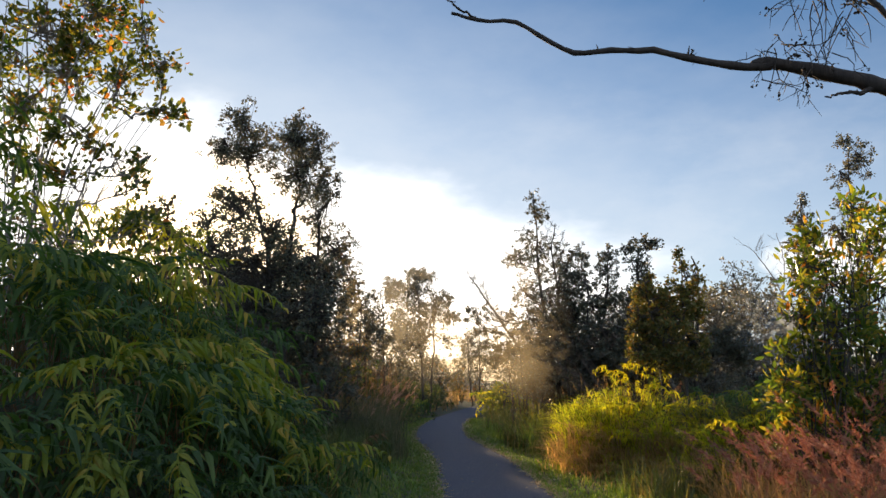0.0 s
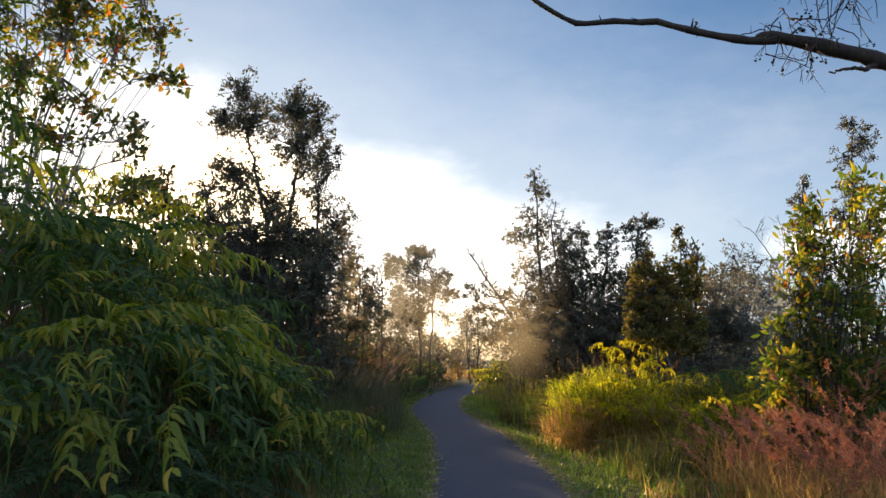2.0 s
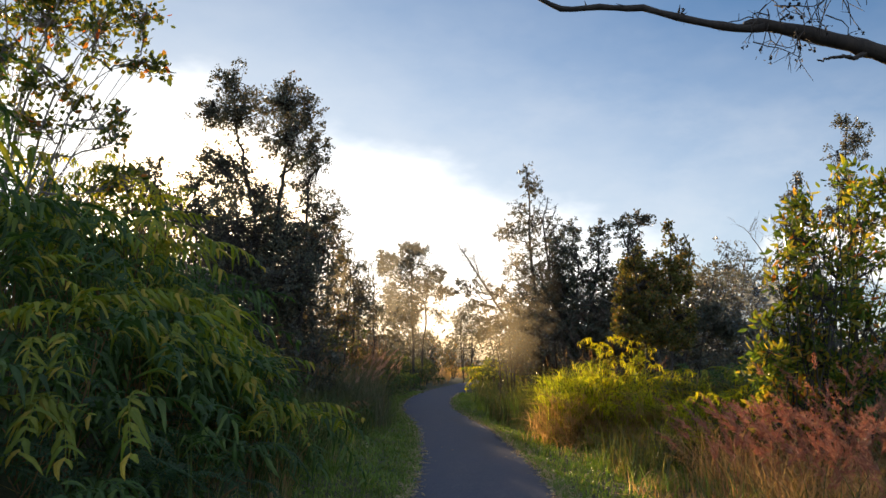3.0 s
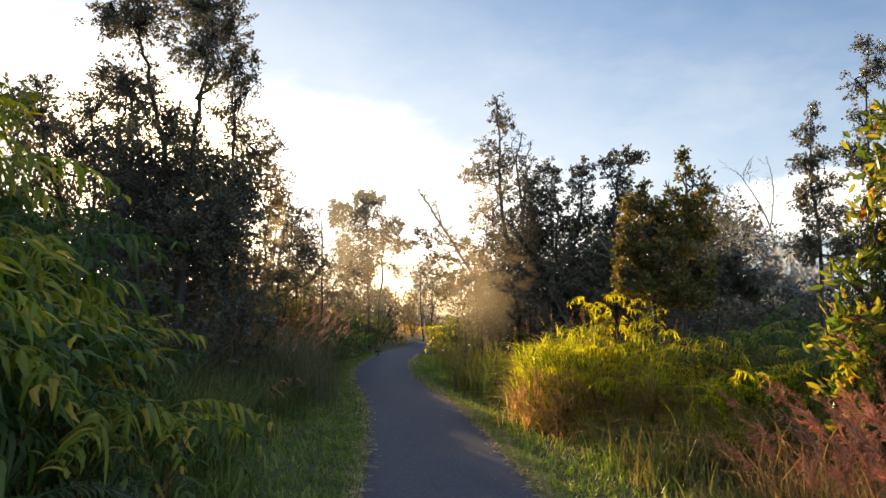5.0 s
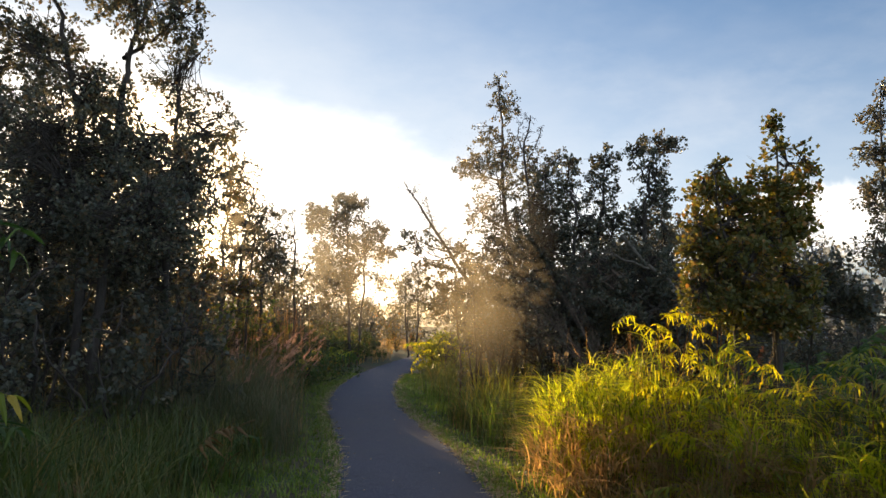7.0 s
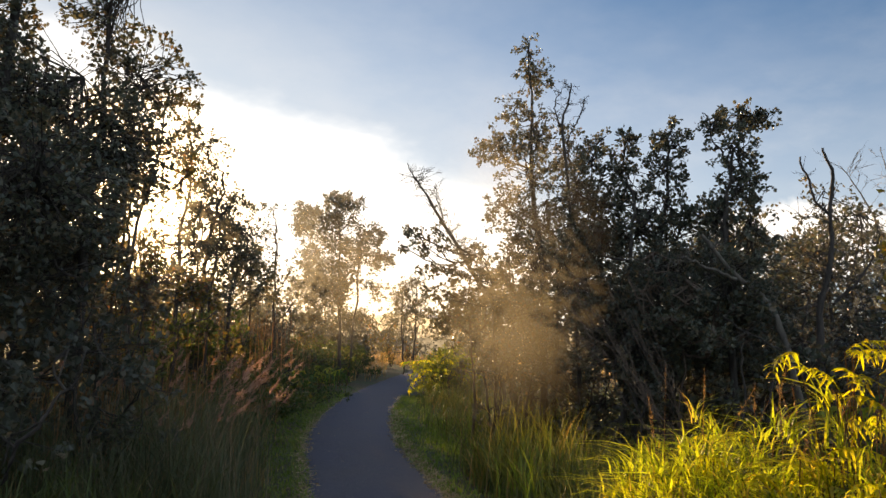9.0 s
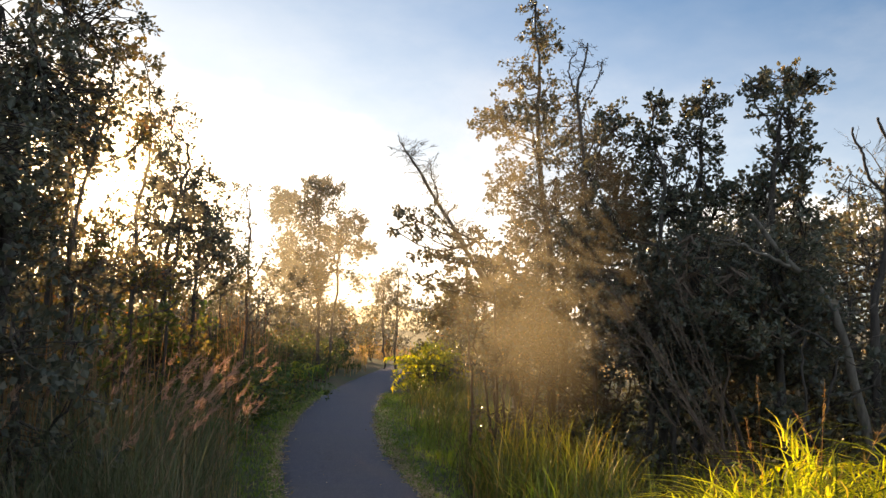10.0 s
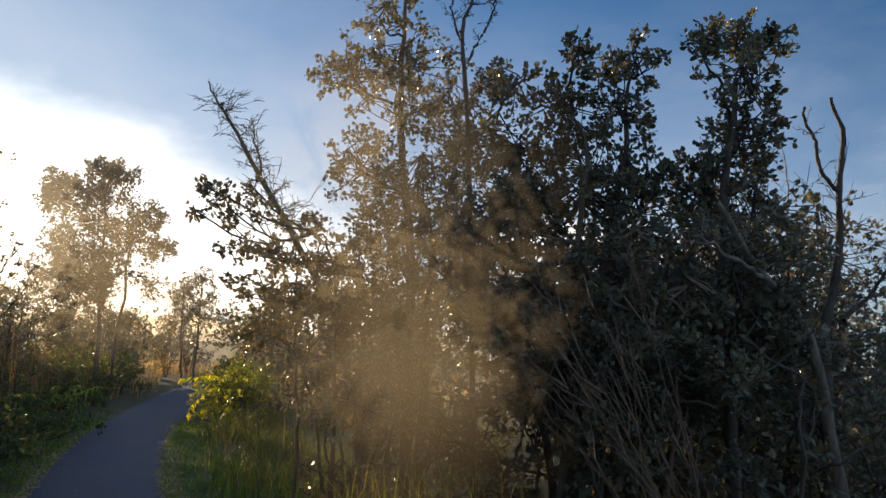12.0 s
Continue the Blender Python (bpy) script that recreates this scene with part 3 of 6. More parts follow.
tree("ohia_tree", "dark leafy ohia tree leaning over the grass verge",
     [[(-2.5, 16.2, -0.1, 0.129), (-2.5, 16.2, 2.48, 0.09), (-2.42, 16.2, 3.85, 0.056), (-2.51, 16.2, 5.01, 0.022)]],
     [(-2.5, 16.2, 4.78, 0.42, 0.57), (-2.21, 16.5, 4.08, 0.45, 0.53), (-2.26, 15.9, 3.24, 0.6, 0.48),
      (-2.6, 16.2, 2.38, 0.4, 0.4), (-3.15, 16.4, 2.2, 0.75, 0.5)], dens=220, seed=4)
tree("ohia_tree", "sparse ohia trees with light showing between the stems",
     [[(-4.79, 15.6, -0.1, 0.112), (-4.95, 15.6, 2.59, 0.075), (-5.2, 15.6, 3.69, 0.054), (-5.39, 15.6, 4.8, 0.022)],
      [(-4.47, 15.6, -0.1, 0.112), (-4.49, 15.6, 2.17, 0.075), (-4.52, 15.6, 3.37, 0.054), (-4.59, 15.6, 4.48, 0.022)],
      [(-3.88, 15.6, -0.1, 0.099), (-4.08, 15.6, 3.49, 0.054), (-4.11, 15.6, 4.83, 0.022)]],
     [(-5.39, 15.6, 4.83, 0.24, 0.28), (-5.55, 15.9, 4.35, 0.44, 0.42), (-4.78, 15.3, 3.92, 0.36, 0.32),
      (-4.59, 15.6, 4.48, 0.39, 0.28), (-4.27, 15.9, 5.01, 0.37, 0.35), (-4.39, 15.6, 3.93, 0.47, 0.39),
      (-5.13, 15.6, 3.58, 0.54, 0.37), (-5.55, 15.9, 3.3, 0.28, 0.24), (-3.96, 15.6, 3.27, 0.54, 0.47),
      (-4.98, 15.6, 2.92, 0.43, 0.32), (-4.18, 15.6, 2.39, 0.75, 0.5)], dens=230, seed=5)
tree("ohia_tree", "slender tall ohia tree with a narrow ragged top",
     [[(2.6, 19.4, -0.1, 0.124), (2.49, 19.4, 2.49, 0.088), (2.37, 19.4, 3.79, 0.068), (2.32, 19.4, 4.9, 0.039), (2.23, 19.4, 5.92, 0.02)],
      [(2.8, 19.4, -0.1, 0.101), (2.74, 19.4, 2.1, 0.078), (2.88, 19.4, 3.3, 0.049), (3.06, 19.4, 4.32, 0.02)]],
     [(2.23, 19.4, 5.82, 0.2, 0.23), (2.35, 19.6, 5.47, 0.28, 0.22), (2.06, 19.2, 4.86, 0.27, 0.21),
      (1.79, 19.4, 4.37, 0.35, 0.22), (2.35, 19.4, 4.59, 0.37, 0.33), (2.86, 19.7, 4.42, 0.38, 0.32),
      (2.18, 19.1, 3.93, 0.36, 0.33), (3.27, 19.4, 4.47, 0.25, 0.23), (2.04, 19.4, 3.42, 0.33, 0.35),
      (2.6, 19.6, 3.32, 0.5, 0.5), (2.98, 19.2, 3.67, 0.44, 0.44), (2.36, 19.6, 2.7, 0.5, 0.46),
      (2.9, 19.2, 2.59, 0.58, 0.54), (2.45, 19.4, 1.9, 0.68, 0.45)], leaf=0.045, per=16, dens=260, seed=6)
tree("ohia_tree", "dense dark ohia tree with a rounded top",
     [[(3.19, 17.4, -0.1, 0.106), (3.44, 17.4, 2.64, 0.067), (3.6, 17.4, 3.51, 0.042), (3.65, 17.4, 4.12, 0.017)],
      [(3.02, 17.4, -0.1, 0.086), (3.05, 17.4, 2.89, 0.042), (3.0, 17.4, 3.66, 0.017)]],
     [(3.65, 17.4, 4.08, 0.22, 0.18), (3.59, 17.6, 3.76, 0.29, 0.26), (3.04, 17.2, 3.97, 0.18, 0.15),
      (3.08, 17.4, 3.53, 0.3, 0.32), (3.26, 17.4, 3.06, 0.42, 0.38), (2.87, 17.6, 2.82, 0.34, 0.43),
      (3.69, 17.4, 3.08, 0.33, 0.42), (3.47, 17.2, 2.37, 0.49, 0.41), (2.88, 17.4, 2.12, 0.47, 0.42),
      (3.03, 17.1, 1.7, 0.73, 0.38), (3.73, 17.2, 1.71, 0.49, 0.38), (2.55, 17.6, 3.4, 0.28, 0.28),
      (2.7, 17.5, 2.9, 0.34, 0.34), (2.45, 17.7, 2.55, 0.3, 0.32), (2.6, 17.5, 2.1, 0.38, 0.32), (2.75, 17.6, 3.8, 0.2, 0.18)], leaf=0.045, per=16, near=True, dens=270, seed=7)
tree("ohia_tree", "dark ohia tree with an open antler-like top",
     [[(4.3, 16.9, -0.1, 0.11), (4.1, 16.9, 2.78, 0.064), (4.14, 16.9, 3.61, 0.04), (4.4, 16.9, 4.25, 0.016)],
      [(4.14, 16.9, 3.28, 0.04), (4.02, 16.9, 3.77, 0.024), (3.81, 16.9, 4.27, 0.012)]],
     [(3.97, 16.9, 4.17, 0.19, 0.13), (4.34, 17.1, 4.29, 0.24, 0.15), (4.52, 16.9, 4.23, 0.13, 0.11),
      (4.08, 16.7, 3.78, 0.28, 0.22), (4.22, 16.9, 3.45, 0.27, 0.29), (4.04, 17.1, 3.05, 0.33, 0.34),
      (4.35, 16.9, 2.87, 0.29, 0.4), (4.08, 16.7, 2.35, 0.47, 0.44), (4.06, 16.9, 1.8, 0.56, 0.4)], leaf=0.045, per=16, near=True, dens=280, seed=8)
tree("leafy_shrub", "bushy shrub with olive and rust tinted leaves",
     [[(3.35, 12.1, -0.1, 0.053), (3.31, 12.1, 1.84, 0.042), (3.19, 12.1, 2.41, 0.023), (3.18, 12.1, 2.94, 0.012)],
      [(3.71, 12.1, -0.1, 0.063), (3.72, 12.1, 1.66, 0.051), (3.76, 12.1, 2.28, 0.037), (3.74, 12.1, 2.91, 0.018), (3.66, 12.1, 3.35, 0.012)]],
     [(3.19, 12.1, 2.9, 0.06, 0.1), (3.17, 12.2, 2.69, 0.14, 0.15), (3.32, 12.0, 2.66, 0.14, 0.11),
      (3.05, 12.1, 2.4, 0.14, 0.17), (3.31, 12.2, 2.37, 0.21, 0.21), (3.13, 12.1, 2.07, 0.23, 0.2),
      (3.37, 11.9, 2.06, 0.18, 0.2), (3.31, 12.1, 1.74, 0.32, 0.2),
      (2.98, 12.1, 2.3, 0.16, 0.2), (3.1, 12.1, 2.72, 0.13, 0.13), (3.46, 12.2, 2.55, 0.2, 0.2), (3.52, 12.0, 2.2, 0.24, 0.22),
      (3.78, 12.1, 2.0, 0.24, 0.24), (3.86, 12.0, 1.72, 0.22, 0.2), (3.0, 12.0, 1.85, 0.18, 0.2), (3.6, 11.9, 1.7, 0.26, 0.2), (3.86, 12.1, 2.42, 0.14, 0.18)], leaf=0.047, per=13, dens=640, seed=9, mats=LEAF_RUST, category="shrub")
tree("leafy_shrub", "upright shrub with bright leaf tips on bare stems",
     [[(3.66, 12.0, -0.1, 0.062), (3.67, 12.0, 1.66, 0.05), (3.71, 12.0, 2.27, 0.036), (3.69, 12.0, 2.88, 0.018), (3.62, 12.0, 3.32, 0.012)]],
     [(3.62, 12.0, 3.28, 0.06, 0.09), (3.73, 12.1, 3.08, 0.12, 0.12), (3.83, 11.9, 2.92, 0.09, 0.12),
      (3.54, 12.0, 2.78, 0.12, 0.11), (3.76, 12.0, 2.72, 0.2, 0.15), (3.73, 12.1, 2.49, 0.21, 0.17),
      (3.51, 12.0, 2.31, 0.14, 0.15), (3.9, 12.1, 2.33, 0.11, 0.09)], leaf=0.047, per=13, dens=560, seed=10, mats=LEAF_RUST, category="shrub")
tree("leafy_shrub", "low dark green shrub among the ferns",
     [[(4.32, 12.6, -0.1, 0.034), (4.37, 12.6, 1.99, 0.015)]],
     [(4.5, 12.6, 2.19, 0.07, 0.08), (4.37, 12.8, 2.05, 0.18, 0.15), (4.47, 12.6, 1.94, 0.18, 0.17),
      (4.05, 12.4, 1.82, 0.19, 0.16), (4.68, 12.6, 1.79, 0.2, 0.17), (3.88, 12.8, 1.67, 0.26, 0.2)], leaf=0.05, dens=700, seed=11, mats=LEAF_OHIA, category="shrub")
tree("ohia_tree", "slender ohia tree with tufted crown above ferns",
     [[(7.69, 16.6, -0.1, 0.094), (7.67, 16.6, 2.9, 0.064), (7.54, 16.6, 4.05, 0.037), (7.51, 16.6, 5.16, 0.018)]],
     [(7.51, 16.6, 5.07, 0.13, 0.18), (7.57, 16.8, 4.72, 0.26, 0.2), (7.58, 16.4, 4.2, 0.23, 0.18),
      (7.35, 16.6, 4.14, 0.26, 0.15), (7.68, 16.6, 3.77, 0.37, 0.22), (7.49, 16.8, 3.55, 0.28, 0.2),
      (7.72, 16.6, 3.24, 0.37, 0.29), (7.47, 16.6, 2.71, 0.46, 0.33), (8.05, 16.6, 2.73, 0.37, 0.33)], dens=320, seed=12)
tree("ohia_tree", "tall thin ohia tree with scattered tufts",
     [[(8.78, 17.0, -0.1, 0.108), (8.8, 17.0, 3.17, 0.075), (8.74, 17.0, 5.17, 0.038), (8.79, 17.0, 6.59, 0.019)]],
     [(8.71, 17.0, 6.41, 0.17, 0.21), (8.72, 17.2, 5.78, 0.25, 0.25), (9.02, 17.0, 6.09, 0.28, 0.38),
      (8.66, 16.8, 4.96, 0.32, 0.32), (8.52, 17.0, 4.46, 0.28, 0.23), (9.02, 17.0, 4.17, 0.38, 0.38),
      (8.93, 17.2, 3.5, 0.38, 0.38), (8.69, 17.0, 2.68, 0.47, 0.47)], dens=300, seed=13)
tree("ohia_tree", "thin ohia tree with a half-bare twiggy top",
     [[(-2.4, 19.4, -0.1, 0.074), (-2.47, 19.4, 2.64, 0.051), (-2.37, 19.4, 3.54, 0.032), (-2.51, 19.4, 4.36, 0.019), (-2.65, 19.4, 4.94, 0.012)],
      [(-2.31, 19.4, 3.54, 0.019), (-2.2, 19.4, 4.07, 0.013), (-1.96, 19.4, 4.25, 0.012)],
      [(-2.05, 19.4, -0.1, 0.052), (-2.02, 19.4, 2.67, 0.032), (-1.93, 19.4, 3.38, 0.013)]],
     [(-2.47, 19.4, 4.46, 0.12, 0.22), (-2.42, 19.4, 4.76, 0.06, 0.13), (-2.53, 19.6, 4.03, 0.24, 0.17),
      (-2.07, 19.4, 3.55, 0.23, 0.15), (-2.32, 19.2, 3.56, 0.19, 0.16), (-1.77, 19.4, 3.33, 0.19, 0.17),
      (-2.18, 19.6, 3.21, 0.33, 0.22), (-1.62, 19.4, 2.95, 0.22, 0.22), (-1.91, 19.4, 2.81, 0.32, 0.23),
      (-2.38, 19.6, 2.67, 0.26, 0.33), (-1.58, 19.4, 2.45, 0.29, 0.28), (-2.04, 19.4, 2.23, 0.38, 0.28)], dens=230, seed=14)
tree("ohia_tree", "thin grey-stemmed ohia sapling beside dry reeds",
     [[(-1.8, 24.0, -0.1, 0.067), (-1.86, 24.0, 3.08, 0.039), (-1.97, 24.0, 3.94, 0.019)],
      [(-2.17, 24.0, -0.1, 0.055), (-2.35, 24.0, 3.43, 0.019)]],
     [(-1.98, 24.0, 3.95, 0.23, 0.12), (-2.1, 24.0, 3.73, 0.17, 0.19), (-1.85, 24.2, 3.2, 0.2, 0.39),
      (-2.18, 24.0, 3.05, 0.35, 0.39), (-1.68, 24.0, 2.61, 0.29, 0.39), (-2.03, 24.0, 2.3, 0.48, 0.39),
      (-1.5, 24.3, 2.16, 0.4, 0.36)], dens=70, seed=15)
tree("ohia_tree", "spreading hazy ohia tree where the path bends",
     [[(-1.03, 33.0, -0.1, 0.122), (-1.15, 33.0, 4.17, 0.061), (-1.42, 33.0, 5.51, 0.03)],
      [(-0.81, 33.0, -0.1, 0.087), (-0.63, 33.0, 3.31, 0.061), (-0.44, 33.0, 4.53, 0.03)]],
     [(-1.14, 33.0, 5.66, 0.61, 0.24), (-2.41, 33.4, 5.41, 0.4, 0.22), (-2.4, 32.6, 4.75, 0.45, 0.24),
      (-1.82, 33.0, 5.09, 0.61, 0.36), (-1.23, 33.4, 4.82, 0.68, 0.53), (-0.3, 33.0, 4.62, 0.49, 0.36),
      (-1.82, 32.6, 3.91, 0.68, 0.6), (-0.68, 33.0, 3.9, 0.76, 0.67), (0.05, 33.4, 4.01, 0.37, 0.4),
      (-2.2, 33.0, 3.03, 0.76, 0.55), (-1.04, 33.0, 2.97, 1.06, 0.61)], leaf=0.078, dens=180, seed=16)
tree("leafy_shrub", "tall fan-stemmed shrub with green and yellowing leaves",
     [[(-4.79, 9.1, 2.41, 0.064), (-4.81, 9.1, 3.67, 0.051), (-4.75, 9.1, 4.93, 0.032), (-4.92, 9.1, 6.47, 0.013)],
      [(-4.6, 9.1, 2.4, 0.057), (-4.49, 9.1, 3.87, 0.044), (-4.22, 9.1, 5.12, 0.032), (-4.07, 9.1, 6.29, 0.013)],
      [(-4.4, 9.1, 2.4, 0.051), (-4.09, 9.1, 3.99, 0.038), (-3.72, 9.1, 4.82, 0.025), (-3.42, 9.1, 5.67, 0.013)],
      [(-4.27, 9.1, 2.39, 0.044), (-3.94, 9.1, 3.64, 0.032), (-3.63, 9.1, 4.25, 0.019), (-3.1, 9.1, 4.58, 0.012)],
      [(-5.05, 9.1, 2.42, 0.057), (-5.32, 9.1, 4.24, 0.038), (-5.52, 9.1, 6.05, 0.013)]],
     [(-4.66, 9.1, 5.64, 0.44, 0.38), (-4.12, 9.4, 5.92, 0.39, 0.33), (-3.36, 8.9, 5.5, 0.25, 0.27),
      (-3.21, 9.2, 5.09, 0.21, 0.28), (-3.1, 9.1, 4.51, 0.22, 0.11), (-3.52, 8.8, 4.76, 0.33, 0.31),
      (-4.43, 9.4, 5.11, 0.39, 0.33), (-4.8, 9.1, 4.64, 0.32, 0.38), (-4.07, 8.9, 4.27, 0.31, 0.22),
      (-3.71, 9.3, 3.97, 0.22, 0.19), (-3.41, 9.1, 3.62, 0.17, 0.19),
      (-4.43, 9.1, 6.53, 0.7, 0.32), (-5.53, 9.1, 5.17, 0.38, 0.7), (-4.81, 9.3, 4.0, 0.26, 0.22),
      (-4.11, 8.9, 3.73, 0.25, 0.19),
      (-4.17, 9.4, 5.47, 0.29, 0.26), (-5.1, 9.3, 5.39, 0.26, 0.26), (-3.39, 9.2, 3.93, 0.15, 0.15),
      (-3.25, 9.1, 3.15, 0.19, 0.19)], leaf=0.085, per=7, dens=185, seed=21, mats=LEAF_SHRUB, bark=BARK_PALE, category="shrub", bare=1.4, girth=0.32, wands=2, wide=0.6)
tree("leafy_shrub", "glossy shrub with yellow-green and orange leaves",
     [[(4.21, 8.8, -0.1, 0.049), (4.26, 8.8, 1.36, 0.037), (4.23, 8.8, 2.21, 0.025), (4.23, 8.8, 3.03, 0.012)],
      [(4.33, 8.8, -0.1, 0.049), (4.44, 8.8, 1.36, 0.037), (4.54, 8.8, 2.2, 0.025), (4.63, 8.8, 3.05, 0.012)],
      [(4.45, 8.8, -0.1, 0.049), (4.78, 8.8, 2.2, 0.025), (4.97, 8.8, 3.07, 0.012)],
      [(4.71, 8.8, -0.1, 0.056), (5.14, 8.8, 2.19, 0.031), (5.46, 8.8, 3.24, 0.012)],
      [(4.16, 8.8, -0.1, 0.043), (4.07, 8.8, 1.85, 0.018), (3.95, 8.8, 2.41, 0.012)]],
     [(4.22, 8.8, 2.93, 0.16, 0.16), (4.68, 8.9, 3.1, 0.12, 0.09), (4.86, 8.7, 2.83, 0.21, 0.21),
      (4.13, 8.9, 2.61, 0.21, 0.19), (4.48, 8.8, 2.52, 0.27, 0.25), (4.93, 8.9, 2.33, 0.25, 0.27),
      (4.04, 8.8, 2.1, 0.18, 0.21), (4.4, 8.7, 1.92, 0.3, 0.27), (4.12, 8.9, 1.61, 0.21, 0.22),
      (4.77, 8.8, 1.65, 0.27, 0.31), (4.43, 8.9, 1.36, 0.31, 0.22), (5.38, 8.8, 2.67, 0.31, 0.49),
      (5.38, 8.8, 1.69, 0.37, 0.43), (4.02, 8.8, 1.07, 0.25, 0.22), (4.51, 8.9, 1.0, 0.27, 0.22),
      (4.75, 8.7, 1.11, 0.24, 0.24), (3.88, 8.9, 1.68, 0.16, 0.19), (4.2, 8.8, 0.78, 0.25, 0.18),
      (3.75, 8.7, 1.35, 0.18, 0.2), (3.95, 8.5, 2.35, 0.17, 0.15), (4.5, 8.5, 3.2, 0.14, 0.16), (5.1, 8.7, 3.15, 0.2, 0.2), (3.8, 8.8, 0.8, 0.2, 0.2)], leaf=0.1, per=9, dens=230, seed=22, mats=LEAF_GLOSSY, bark=BARK_DARK, category="shrub", girth=0.3, wands=2, wide=0.4)
tree("ohia_tree", "small distant ohia tree at the end of the path",
     [[(1.54, 42.0, -0.1, 0.099), (1.49, 42.0, 3.95, 0.043)],
      [(1.12, 42.0, -0.1, 0.075), (0.88, 42.0, 3.69, 0.043)]],
     [(1.53, 42.0, 4.0, 0.34, 0.3), (1.0, 42.0, 3.48, 0.52, 0.47), (0.61, 42.5, 3.05, 0.57, 0.66),
      (1.77, 42.0, 3.22, 0.34, 0.56), (1.17, 42.0, 2.64, 0.65, 0.56)], leaf=0.08, dens=120, seed=17)
tree("ohia_tree", "sparse ohia tree growing round a leaning dead trunk",
     [[(1.94, 19.4, -0.1, 0.051), (1.78, 19.4, 2.23, 0.028), (1.58, 19.4, 2.78, 0.012)]],
     [(0.65, 19.4, 3.09, 0.12, 0.07), (0.59, 19.5, 2.88, 0.17, 0.08), (0.82, 19.3, 2.93, 0.19, 0.13),
      (1.02, 19.5, 3.15, 0.11, 0.09), (1.09, 19.4, 2.85, 0.2, 0.13), (0.98, 19.6, 2.64, 0.2, 0.15),
      (1.23, 19.4, 2.52, 0.22, 0.17), (1.54, 19.6, 2.92, 0.19, 0.11), (1.05, 19.4, 2.29, 0.19, 0.14),
      (1.64, 19.4, 2.62, 0.28, 0.2)], leaf=0.045, per=16, near=True, dens=160, seed=18)
tree("ohia_tree", "leafy ohia sapling thicket beneath the tall tree",
     [[(1.67, 19.8, -0.1, 0.047), (1.54, 19.8, 2.53, 0.017)],
      [(2.11, 19.8, -0.1, 0.053), (2.04, 19.8, 3.11, 0.017)]],
     [(1.44, 19.8, 2.23, 0.35, 0.2), (1.9, 20.1, 2.4, 0.3, 0.3), (2.18, 19.8, 2.88, 0.23, 0.29),
      (2.08, 19.5, 2.38, 0.28, 0.28), (1.34, 19.8, 1.93, 0.35, 0.23), (1.88, 19.8, 1.96, 0.35, 0.26),
      (2.53, 20.0, 2.07, 0.3, 0.3)], leaf=0.045, per=16, near=True, dens=220, seed=19, bark=BARK_BROWN, bare=1.4)
tree("ohia_tree", "dark leafy understorey tree leaning over the grass",
     [[(3.52, 16.5, -0.1, 0.034), (3.43, 16.5, 1.94, 0.024), (3.32, 16.5, 2.65, 0.012)]],
     [(3.12, 16.5, 2.52, 0.18, 0.17), (3.54, 16.5, 2.24, 0.24, 0.18), (4.07, 16.6, 2.1, 0.25, 0.18),
      (3.09, 16.5, 2.17, 0.21, 0.18), (3.29, 16.3, 1.87, 0.23, 0.14), (3.61, 16.2, 1.69, 0.22, 0.14),
      (4.39, 16.5, 1.86, 0.18, 0.18), (4.39, 16.7, 2.28, 0.16, 0.16), (2.98, 16.7, 2.06, 0.19, 0.19)], leaf=0.045, per=16, near=True, dens=270, seed=20, bark=BARK_BROWN, bare=1.6)


